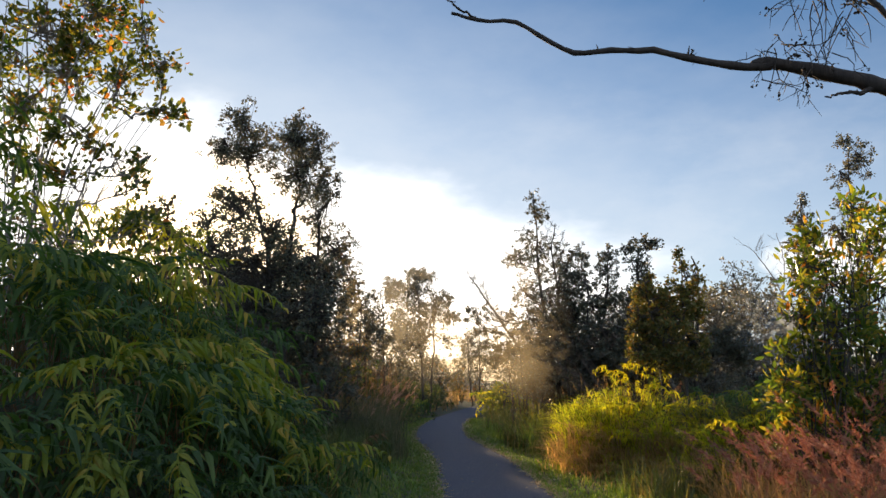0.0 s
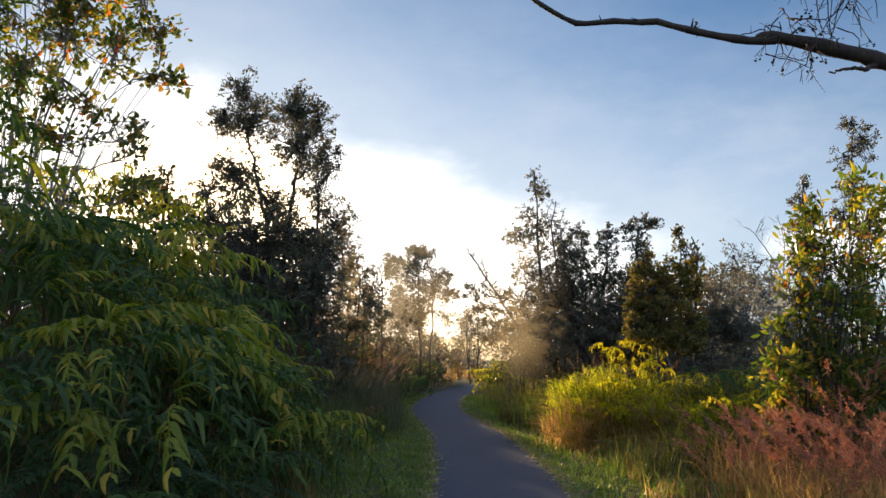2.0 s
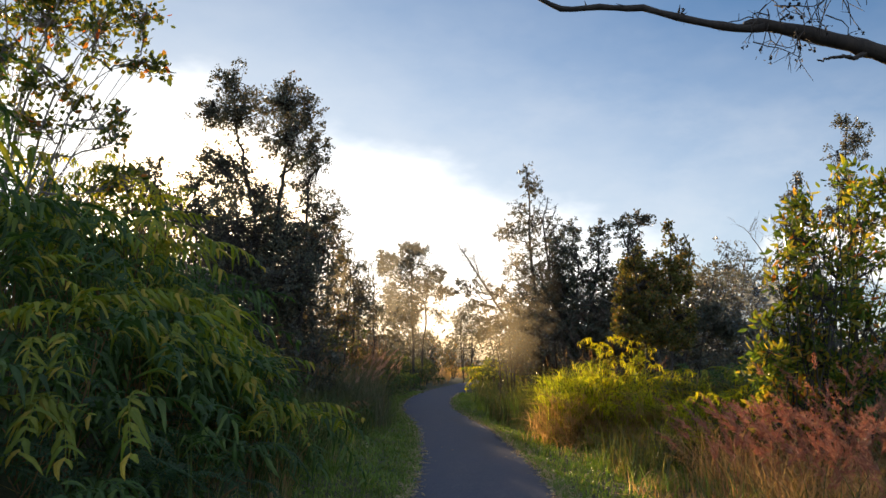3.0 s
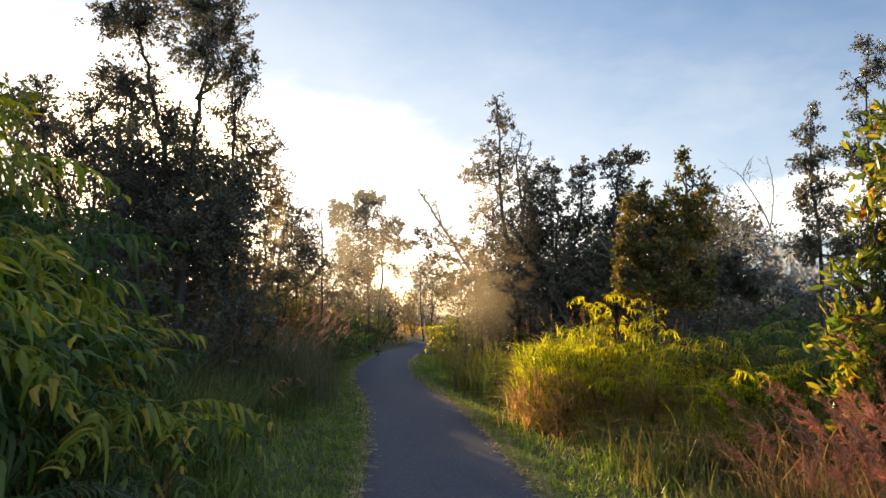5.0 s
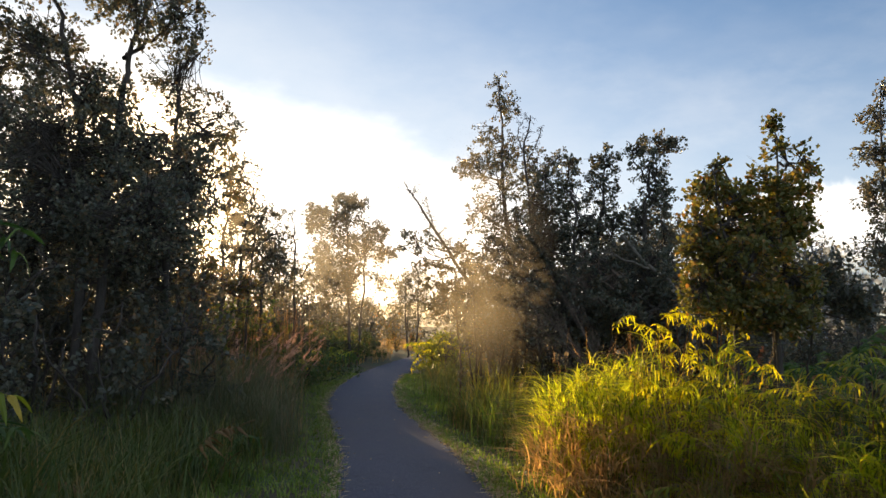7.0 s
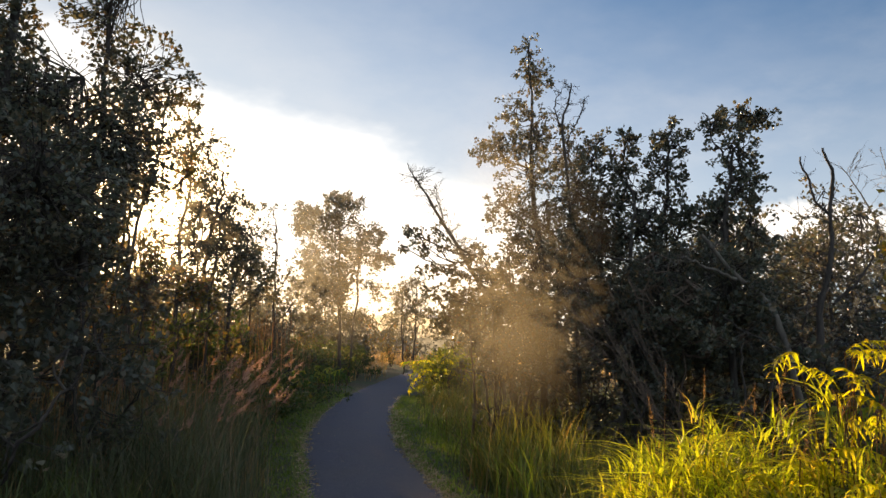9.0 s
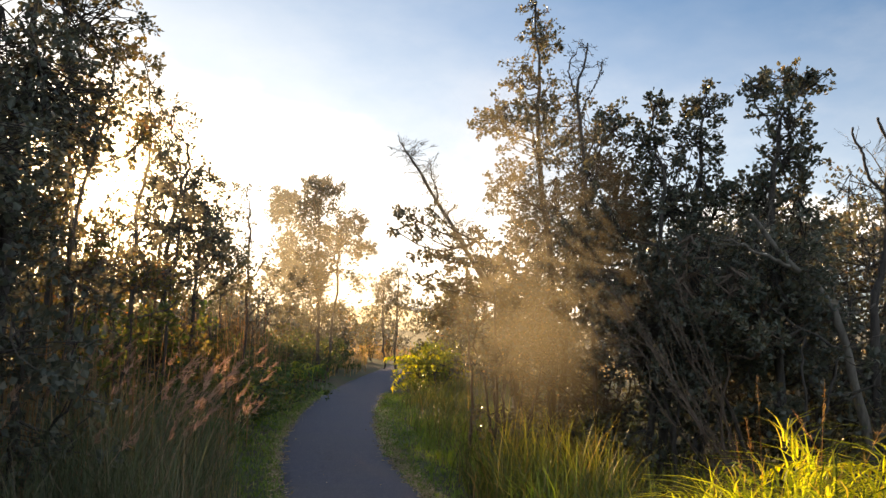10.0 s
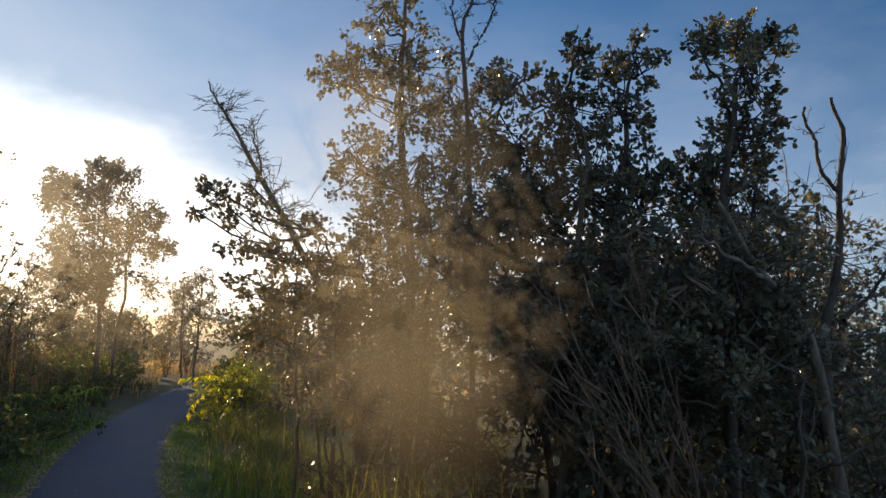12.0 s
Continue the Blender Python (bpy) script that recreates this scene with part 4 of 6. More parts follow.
# ---- dead wood ----
def deadwood(name, label, lines, twigs, seed, mat, droop=0.0, category="dead tree", girth=0.6):
    """Bare wood: lines of (x, y, z, radius), and fine twigs (line, from, to, count, length)."""
    rng = np.random.default_rng(seed)
    x, y, z = lines[0][0][:3]
    root = thing(name, (x, y, z), label, category)
    spines = []
    for k, s in enumerate(lines):
        line = smooth_line(s, 26, rng, 0.008)
        line[:, 3] *= girth * (1 + 0.12 * np.sin(np.arange(26) * 2.3 + k))
        soup = Soup()
        tubes(soup, line[None, :, :3], line[None, :, 3], 9)
        # stubs of lost twigs
        n = 5
        i = rng.integers(3, 22, n)
        tip = line[i, :3] + rng.normal(0, 0.045, (n, 3)) + np.array([0, 0, 0.01])
        tubes(soup, np.stack([line[i, :3], (line[i, :3] + tip) / 2 + 0.005, tip], 1), np.stack([line[i, 3] * 0.35, line[i, 3] * 0.25, line[i, 3] * 0.08], 1), 4)
        part("trunk" if k == 0 else "limb", soup, mat, root, smooth=True)
        spines.append(line)
    for k, lo, hi, count, length in twigs:
        soup = Soup()
        i = rng.integers(int(lo * 25), max(int(hi * 25), int(lo * 25) + 1), count)
        foot = spines[k][i, :3]
        way = unit(rng.normal(0, 1, (count, 3)) * np.array([1, 0.8, 0.7]) + np.array([0, 0, 0.45 - droop]))
        ln = length * rng.uniform(0.4, 1.15, (count, 1))
        bow = foot + way * ln * 0.5 + rng.normal(0, 0.08, (count, 3)) * ln
        end = foot + way * ln + rng.normal(0, 0.16, (count, 3)) * ln - np.array([0, 0, droop]) * ln * 0.4
        u = np.linspace(0, 1, 6)[None, :, None]
        line = (1 - u) ** 2 * foot[:, None] + 2 * u * (1 - u) * bow[:, None] + u**2 * end[:, None]
        line[:, 1:] += rng.normal(0, 0.02, (count, 5, 3)) * ln[:, None]
        tubes(soup, line, np.repeat(np.linspace(0.004, 0.0013, 6)[None], count, 0), 3)
        m = count * 4
        who, seg = rng.integers(0, count, m), rng.integers(1, 5, m)
        a = line[who, seg]
        b = a + unit(line[who, seg + 1] - a + rng.normal(0, 0.03, (m, 3))) * ln[who] * rng.uniform(0.15, 0.45, (m, 1)) - np.array([0, 0, droop * 0.05])
        tubes(soup, np.stack([a, (a + b) / 2 + rng.normal(0, 0.01, (m, 3)), b], 1), np.repeat(np.array([[0.0035, 0.0028, 0.0018]]), m, 0), 3)
        part("twig_spray", soup, mat, root, kind="stuff")
    return root, spines


deadwood("dead_tree", "leaning bleached dead trunk with fine bare twigs",
         [[(2.35, 19.5, -0.1, 0.11), (1.97, 19.6, 1.78, 0.075), (1.56, 19.6, 2.56, 0.055), (1.11, 19.6, 3.23, 0.04), (0.71, 19.6, 3.81, 0.022), (0.55, 19.6, 4.09, 0.01)],
          [(1.11, 19.6, 3.23, 0.025), (0.98, 19.5, 3.55, 0.014), (0.96, 19.5, 3.78, 0.006)]],
         [(0, 0.55, 0.95, 95, 0.27), (1, 0.2, 1.0, 20, 0.18), (0, 0.3, 0.6, 30, 0.45)], 30, BARK_GREY)
deadwood("dead_tree", "dark dead tree with two curling bare arms",
         [[(5.32, 17.2, -0.1, 0.12), (5.34, 17.2, 1.52, 0.1), (5.36, 17.2, 2.14, 0.085), (5.43, 17.2, 2.42, 0.075), (5.50, 17.2, 2.83, 0.065), (5.48, 17.2, 3.25, 0.055), (5.49, 17.2, 3.44, 0.05), (5.51, 17.2, 3.73, 0.042), (5.43, 17.2, 3.91, 0.035), (5.37, 17.2, 4.02, 0.03)],
          [(5.47, 17.2, 3.25, 0.04), (5.33, 17.2, 3.37, 0.035), (5.22, 17.2, 3.69, 0.03), (5.10, 17.2, 3.9, 0.022)],
          [(5.47, 17.2, 2.2, 0.045), (5.80, 17.1, 2.6, 0.03), (5.90, 17.0, 3.1, 0.016)]],
         [(0, 0.3, 0.6, 26, 0.5), (1, 0.3, 0.8, 6, 0.2), (2, 0.2, 1.0, 20, 0.4)], 31, BARK_DARK, girth=0.46)
deadwood("dead_tree", "pale bleached dead limbs among dark leaves",
         [[(5.0, 16.5, -0.1, 0.1), (4.75, 16.5, 0.9, 0.085), (4.51, 16.45, 1.66, 0.075), (4.28, 16.4, 2.14, 0.06), (3.95, 16.35, 2.38, 0.05), (3.56, 16.3, 2.79, 0.04)],
          [(3.95, 16.35, 2.36, 0.035), (3.6, 16.25, 2.48, 0.028), (3.42, 16.2, 2.51, 0.024), (3.28, 16.2, 2.53, 0.018)]],
         [(0, 0.4, 1.0, 14, 0.35), (1, 0.3, 1.0, 8, 0.25)], 32, BARK_GREY, girth=0.5)


def bare_stems():
    rng = np.random.default_rng(33)
    root = thing("dead_shrub", (3.75, 16.1, float(ground_z(3.75, 16.1))), "fan of thin bare stems leaning over tall grass", "dead shrub")
    for k in range(14):
        foot = np.array([3.75, 16.1, -0.05]) + rng.normal(0, 0.14, 3) * np.array([1, 1, 0])
        tip = np.array([rng.uniform(2.0, 2.75), 15.9 + rng.normal(0, 0.25), rng.uniform(1.5, 2.5)])
        knee = foot * 0.5 + tip * 0.5 + np.array([0.08, 0, -0.1]) + rng.normal(0, 0.05, 3)
        line = smooth_line([foot, knee, tip], 14, rng, 0.014)
        soup = Soup()
        tubes(soup, line[None], np.linspace(0.008, 0.0015, 14)[None] * rng.uniform(0.6, 1.2), 5)
        m = 10
        a = line[rng.integers(4, 13, m)]
        b = a + unit(tip - foot) * rng.uniform(0.15, 0.4, (m, 1)) + rng.normal(0, 0.07, (m, 3))
        tubes(soup, np.stack([a, (a + b) / 2 + rng.normal(0, 0.015, (m, 3)), b], 1), np.repeat(np.array([[0.004, 0.003, 0.0015]]), m, 0), 3)
        part("stem", soup, BARK_BROWN, root)


bare_stems()
deadwood("dead_tree", "bare forked dead top beside a tall ohia",
         [[(2.9, 18.4, -0.1, 0.05), (2.75, 18.3, 2.2, 0.04), (2.52, 18.2, 4.15, 0.03), (2.56, 18.2, 4.62, 0.022), (2.59, 18.2, 4.95, 0.014)],
          [(2.55, 18.2, 4.15, 0.02), (2.7, 18.2, 4.53, 0.018), (2.77, 18.2, 4.74, 0.012)],
          [(2.5, 18.2, 4.3, 0.018), (2.4, 18.2, 4.6, 0.014), (2.47, 18.2, 4.85, 0.01)]],
         [(0, 0.7, 1.0, 18, 0.2), (1, 0.2, 1.0, 10, 0.15), (2, 0.2, 1.0, 10, 0.15)], 34, BARK_DARK)
deadwood("dead_tree", "pale bare forked tree in the haze",
         [[(9.6, 22.0, -0.1, 0.06), (9.5, 22.0, 2.2, 0.05), (9.2, 22.0, 3.6, 0.035), (8.7, 22.0, 4.6, 0.02), (8.4, 22.0, 5.0, 0.01)],
          [(9.2, 22.0, 3.6, 0.03), (9.3, 22.0, 4.6, 0.02), (9.15, 22.0, 5.4, 0.01)]],
         [(0, 0.5, 1.0, 16, 0.6), (1, 0.2, 1.0, 16, 0.5)], 35, BARK_DEAD)


def overhanging_branch():
    root, spines = deadwood("overhanging_tree", "bare tree with a long weathered branch over the path",
         [[(6.6, 6.7, -0.2, 0.22), (6.5, 6.7, 1.8, 0.18), (6.2, 6.8, 3.2, 0.14), (5.4, 6.9, 3.6, 0.115), (4.5, 6.9, 3.82, 0.1), (4.08, 6.9, 3.93, 0.088), (3.76, 6.9, 4.04, 0.08), (3.1, 6.9, 4.16, 0.062), (2.95, 6.9, 4.14, 0.046)],
          [(3.1, 6.9, 4.15, 0.05), (2.78, 6.9, 4.13, 0.042), (2.44, 6.9, 4.19, 0.037), (2.04, 6.9, 4.28, 0.033), (1.69, 6.9, 4.28, 0.03), (1.38, 6.9, 4.26, 0.028), (1.1, 6.9, 4.4, 0.025), (0.8, 6.9, 4.58, 0.022), (0.5, 6.9, 4.61, 0.02), (0.29, 6.9, 4.66, 0.016)],
          [(0.5, 6.9, 4.61, 0.014), (0.36, 6.9, 4.66, 0.012), (0.25, 6.9, 4.78, 0.008), (0.2, 6.9, 4.86, 0.005)],
          [(2.44, 6.9, 4.19, 0.018), (2.42, 6.88, 4.25, 0.012), (2.4, 6.88, 4.29, 0.006)],
          [(4.0, 6.88, 3.94, 0.03), (3.8, 6.8, 3.86, 0.022), (3.6, 6.75, 3.82, 0.014), (3.45, 6.7, 3.78, 0.008)],
          [(4.6, 6.95, 3.9, 0.04), (4.1, 6.9, 4.7, 0.03), (3.7, 6.85, 5.1, 0.02), (3.2, 6.8, 5.25, 0.012), (2.6, 6.75, 5.15, 0.006)]],
         [], 36, BARK_BRANCH, category="tree", girth=0.85)
    # hanging sprays of dead twigs with dry seed heads
    rng = np.random.default_rng(37)
    for foot, count, length in (((3.3, 6.7, 4.75), 10, 0.6), ((3.55, 6.75, 4.85), 11, 0.65), ((3.15, 6.85, 4.2), 12, 0.36), ((3.75, 6.7, 4.6), 11, 0.5), ((3.45, 6.8, 4.15), 8, 0.3), ((2.45, 6.75, 5.0), 4, 0.35)):
        soup, heads = Soup(), Soup()
        f = np.array(foot) + rng.normal(0, 0.1, (count, 3))
        way = unit(rng.normal(0, 1, (count, 3)) + np.array([0, 0, -0.7]))
        ln = length * rng.uniform(0.5, 1.1, (count, 1))
        bow, end = f + way * ln * 0.5 + rng.normal(0, 0.05, (count, 3)), f + way * ln + np.array([0, 0, -0.1])
        u = np.linspace(0, 1, 6)[None, :, None]
        line = (1 - u) ** 2 * f[:, None] + 2 * u * (1 - u) * bow[:, None] + u**2 * end[:, None] + rng.normal(0, 0.008, (count, 6, 3))
        tubes(soup, line, np.repeat(np.linspace(0.0065, 0.003, 6)[None], count, 0), 4)
        m = count * 3
        who, seg = rng.integers(0, count, m), rng.integers(1, 5, m)
        a = line[who, seg]
        b = a + rng.normal(0, 0.06, (m, 3)) + np.array([0, 0, -0.03])
        tubes(soup, np.stack([a, (a + b) / 2, b], 1), np.repeat(np.array([[0.004, 0.003, 0.002]]), m, 0), 3)
        part("twig_spray", soup, BARK_BRANCH, root, kind="stuff")
        pick = end[rng.random(count) < 0.45]
        k = len(pick) * 6
        at = np.repeat(pick, 6, 0) + rng.normal(0, 0.018, (k, 3))
        leaves(heads, at, rng.normal(size=(k, 3)), 0.03, rng, LEAF_OVAL, 0.9)
        part("seed_head_spray", heads, BARK_BRANCH, root, "dark dry seed heads", kind="stuff")


overhanging_branch()


# ---- ferns ----
def frond_mesh(name, mat, seed, length=0.6, pairs=9, pinna=0.165, droop=1.0):
    """One drooping frond: an arched stalk with pairs of hanging toothed blades."""
    rng = np.random.default_rng(seed)
    soup = Soup()
    u = np.linspace(0, 1, 10)
    stalk = np.stack([length * u, 0.03 * np.sin(3 * u + seed), length * (0.42 * u - 0.62 * u**2)], 1)
    tubes(soup, stalk[None], np.linspace(0.0045, 0.0015, 10)[None], 4)
    teeth = 5
    for k in range(pairs):
        for hand in (-1, 1):
            t = np.clip(0.2 + 0.8 * (k + rng.uniform(-0.3, 0.3)) / (pairs - 1), 0.15, 1)
            foot = np.array([np.interp(t, u, stalk[:, i]) for i in range(3)])
            ln = pinna * (1.0 - 0.5 * abs(t - 0.5)) * rng.uniform(0.5, 1.25)
            out = unit(np.array([0.55 + rng.normal(0, 0.25), hand * (0.85 + rng.normal(0, 0.3)), 0.3 + rng.normal(0, 0.22)]))
            fall = droop * rng.uniform(0.4, 1.5)
            s = np.linspace(0, 1, teeth + 1)
            mid = foot + out * (ln * (s - 0.25 * s**2))[:, None]
            mid[:, 2] -= fall * ln * s**1.8
            mid += np.outer(s**2 * ln * rng.normal(0, 0.25), np.array([0.7, 0.7, 0]))
            along = unit(np.gradient(mid, axis=0))
            side = unit(np.cross(along, np.array([0, 0, 1.0]) + 0.2 * out))
            wide = 0.038 * (s + 0.03) ** 0.45 * (1.0 - s) ** 0.85 * (1 + 0.13 * (-1.0) ** np.arange(teeth + 1)) + 0.0012
            rows = np.stack([mid - side * wide[:, None] - np.array([0, 0, 0.008]), mid, mid + side * wide[:, None] - np.array([0, 0, 0.008])], 1)
            soup.add(rows.reshape(1, -1, 3), [(3 * i + c, 3 * i + c + 1, 3 * i + c + 4, 3 * i + c + 3) for i in range(teeth) for c in (0, 1)])
    return soup.mesh(name, mat)


def sword_mesh(name, mat, seed, length=0.75, pairs=24, pinna=0.075):
    """A narrow sword-fern frond: a long arched rib with close short leaflets."""
    rng = np.random.default_rng(seed)
    soup = Soup()
    u = np.linspace(0, 1, 12)
    rib = np.stack([length * u * (1 - 0.18 * u), 0.05 * np.sin(2 * u + seed), length * (0.55 * u - 0.95 * u**2)], 1)
    tubes(soup, rib[None], np.linspace(0.004, 0.0012, 12)[None], 4)
    for hand in (-1, 1):
        t = np.linspace(0.12, 0.98, pairs)
        foot = np.stack([np.interp(t, u, rib[:, i]) for i in range(3)], 1)
        ln = (pinna * np.sin(np.pi * (0.12 + 0.86 * t)) ** 0.6 * rng.uniform(0.85, 1.1, pairs))[:, None]
        out = unit(np.stack([np.full(pairs, 0.3), np.full(pairs, hand * 1.0), rng.normal(-0.2, 0.12, pairs)], 1))
        fore = np.array([0.011, 0.0, -0.004])
        v = np.stack([foot - fore, foot + out * ln * 0.6 - fore * 0.9 + (0, 0, 0.003), foot + out * ln - (0, 0, 0.012), foot + out * ln * 0.5 + fore], 1)
        soup.add(v, [(0, 1, 2, 3)])
    return soup.mesh(name, mat)


FRONDS = {"green": [frond_mesh("frond", FERN_GREEN, k, 0.6 + 0.07 * k) for k in range(4)],
          "tip": [frond_mesh("frond", FERN_TIP, 10 + k, 0.55 + 0.07 * k) for k in range(4)],
          "gold": [frond_mesh("frond", FERN_SUN_GOLD, 20 + k, 0.6 + 0.05 * k, 9, 0.18) for k in range(3)],
          "sword": [sword_mesh("frond", FERN_DEEP, 40 + k, 0.7 + 0.1 * k) for k in range(3)],
          "dry": [frond_mesh("frond", FERN_DRY, 30 + k, 0.5, 8, 0.22, 1.1) for k in range(2)]}


def fern(place, label, count, sorts, seed, size=1.0, toward=-1.2, fan=2.4, stem=0.5):
    """A fern: fronds that spring from wiry stems and hang outwards."""
    rng = np.random.default_rng(seed)
    root = thing("fern", place, label, "fern", "ferns of the thicket")
    soup = Soup()
    x, y, z = place
    tops = np.array(place) + np.column_stack([rng.normal(0, 0.22, count) * size, rng.normal(0, 0.22, count) * size, stem * np.where(rng.random(count) < 0.72, rng.uniform(0.82, 1.1, count), rng.uniform(0.25, 0.82, count))])
    foot = np.array([(x, y, z - 0.1)]) + rng.normal(0, 0.06, (count, 3)) * np.array([1, 1, 0])
    u = np.linspace(0, 1, 5)[None, :, None]
    tubes(soup, foot[:, None] * (1 - u) + tops[:, None] * u + np.sin(np.pi * u) * rng.normal(0, 0.05, (count, 1, 3)), np.full((count, 5), 0.004), 3)
    part("stalk", soup, FERN_DRY, root, kind="stuff")
    for k in range(count):
        sort = sorts[rng.integers(len(sorts))]
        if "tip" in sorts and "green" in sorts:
            # the topmost fronds yellow first; the light they catch is put into colour too
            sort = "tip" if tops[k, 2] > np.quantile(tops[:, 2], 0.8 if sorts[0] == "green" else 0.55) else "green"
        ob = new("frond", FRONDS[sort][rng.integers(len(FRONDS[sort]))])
        ob.parent = root
        s = size * rng.uniform(0.75, 1.25)
        turn = toward + rng.normal(0, 1) * fan * 0.5
        ob.matrix_basis = Matrix.Translation(Vector(tops[k]) - Vector(place)) @ Euler((rng.normal(0, 0.25), rng.normal(-0.1, 0.3), turn)).to_matrix().to_4x4() @ Matrix.Diagonal((s, s, s, 1))
    return root


def fern_top(x, y):
    """How high the fern thicket stands above its ground."""
    u = -0.6 - x
    h = 0.95 * step(0, 0.55, u) + 0.5 * np.maximum(u, 0) + 0.22 * np.maximum(u - 1.3, 0)
    return h * (0.75 + 0.25 * step(3.5, 6.5, y)) * step(2.2, 3.8, y)


def fern_bank():
    rng = np.random.default_rng(60)
    k = 0
    for y in np.arange(3.7, 10.6, 0.58):
        for x in np.arange(-1.1, -5.4, -0.55):
            px, py = x + rng.normal(0, 0.14), y + rng.normal(0, 0.14)
            lift = noise.noise(Vector((px * 0.95, py * 0.95, 7.0)))
            top = float(fern_top(px, py)) * (1 + 0.5 * lift)
            if lift < -0.22 or px > -1.25 + 0.3 * float(step(6.5, 8.0, py)):
                continue
            if px > -2.3 and py > 8.7:
                continue
            g = float(ground_z(px, py))
            if top < 0.35 or px > -0.9:
                continue
            stem = max(0.25, top - g - 0.3)
            k += 1
            low = lift > 0.05 and px > -3.2 and py < 9.3
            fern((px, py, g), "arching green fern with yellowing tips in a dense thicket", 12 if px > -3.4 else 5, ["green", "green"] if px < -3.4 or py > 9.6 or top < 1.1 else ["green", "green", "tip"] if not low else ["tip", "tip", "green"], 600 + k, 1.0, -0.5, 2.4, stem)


fern_bank()


def fern_row(spots, sorts, label, count, size, stem, seed, toward=-1.5, fan=5.0):
    for k, (x, y) in enumerate(spots):
        fern((x, y, float(ground_z(x, y))), label, count, sorts, seed + k, size, toward, fan, stem)


fern_row([(-1.9, 11.2), (-1.1, 12.6), (-2.6, 11.6)], ["green", "green", "dry"], "dark green fern sunk in tall grass", 6, 0.7, 0.35, 800)
fern_row([(-1.5, 18.6), (-1.9, 19.6), (-1.45, 20.8), (-1.7, 22.2), (-1.5, 23.8), (-1.75, 25.2), (-1.3, 26.6), (-1.2, 28.2), (-0.8, 29.8), (-2.6, 18.8), (-2.8, 21.0), (-2.7, 23.4), (-2.5, 26.0)], ["green", "green", "tip"], "low green fern along the path edge", 9, 0.8, 0.6, 820)
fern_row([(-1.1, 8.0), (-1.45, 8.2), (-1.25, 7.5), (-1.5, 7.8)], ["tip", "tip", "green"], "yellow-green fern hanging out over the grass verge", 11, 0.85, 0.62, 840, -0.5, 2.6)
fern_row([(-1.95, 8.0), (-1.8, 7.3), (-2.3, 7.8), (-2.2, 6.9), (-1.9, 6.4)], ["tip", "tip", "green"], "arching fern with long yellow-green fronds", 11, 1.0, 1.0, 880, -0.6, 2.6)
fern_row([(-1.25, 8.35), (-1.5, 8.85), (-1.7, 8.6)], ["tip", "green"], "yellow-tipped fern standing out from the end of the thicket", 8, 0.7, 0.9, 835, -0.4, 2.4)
fern_row([(-1.35, 7.2), (-1.6, 7.9), (-1.45, 8.4), (-1.75, 6.6), (-2.0, 7.4), (-1.5, 6.0), (-1.9, 5.6)], ["green"], "low green fern at the foot of the thicket", 9, 0.75, 0.3, 845, -0.6, 4.0)
fern_row([(-1.25, 5.6), (-1.5, 5.1), (-1.75, 5.7), (-1.35, 6.4), (-2.0, 5.2), (-1.65, 6.2), (-2.3, 5.8), (-1.3, 4.7), (-1.8, 4.5), (-2.3, 4.9)], ["sword"], "deep green sword fern low under the arching ferns", 9, 0.95, 0.42, 1000, -0.9, 3.2)
fern_row([(-4.5, 8.5), (-3.9, 8.7), (-3.3, 8.9), (-5.0, 8.6), (-4.2, 9.3)], ["green", "green", "tip"], "tall dim fern climbing at the back of the thicket", 10, 0.85, 1.1, 1020, -1.2, 3.4)
# the sunlight on these ferns comes from their gold colour
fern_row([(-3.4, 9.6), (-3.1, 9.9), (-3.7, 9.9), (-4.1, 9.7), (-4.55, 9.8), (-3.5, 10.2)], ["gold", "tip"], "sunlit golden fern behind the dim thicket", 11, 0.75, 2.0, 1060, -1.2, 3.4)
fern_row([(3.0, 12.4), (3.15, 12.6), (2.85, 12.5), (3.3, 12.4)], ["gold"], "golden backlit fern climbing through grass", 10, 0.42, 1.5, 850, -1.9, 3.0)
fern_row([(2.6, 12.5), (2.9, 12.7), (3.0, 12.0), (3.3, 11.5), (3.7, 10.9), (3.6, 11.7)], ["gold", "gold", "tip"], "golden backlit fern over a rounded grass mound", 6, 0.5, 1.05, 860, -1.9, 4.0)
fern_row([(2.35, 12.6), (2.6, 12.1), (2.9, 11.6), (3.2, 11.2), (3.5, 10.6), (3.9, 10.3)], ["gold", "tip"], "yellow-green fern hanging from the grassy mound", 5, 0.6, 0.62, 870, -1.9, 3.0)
fern_row([(4.9, 13.6), (5.3, 14.6), (5.2, 11.4), (5.2, 12.6), (4.9, 10.2), (5.6, 10.0), (5.9, 11.6), (4.8, 15.0), (6.4, 13.0), (4.9, 9.3), (5.4, 8.6), (6.8, 11.2), (6.2, 9.2), (7.2, 13.6), (7.4, 12.2), (6.0, 14.2)], ["green", "green", "tip"], "dark green fern behind the grassy mound", 11, 1.0, 1.0, 890, -2.0, 4.0)
fern_row([(1.8, 29.4), (2.0, 30.6), (2.4, 29.8), (2.5, 32.0), (2.9, 34.0)], ["tip", "gold"], "pale green bush of fern at the bend", 10, 0.9, 0.8, 930)


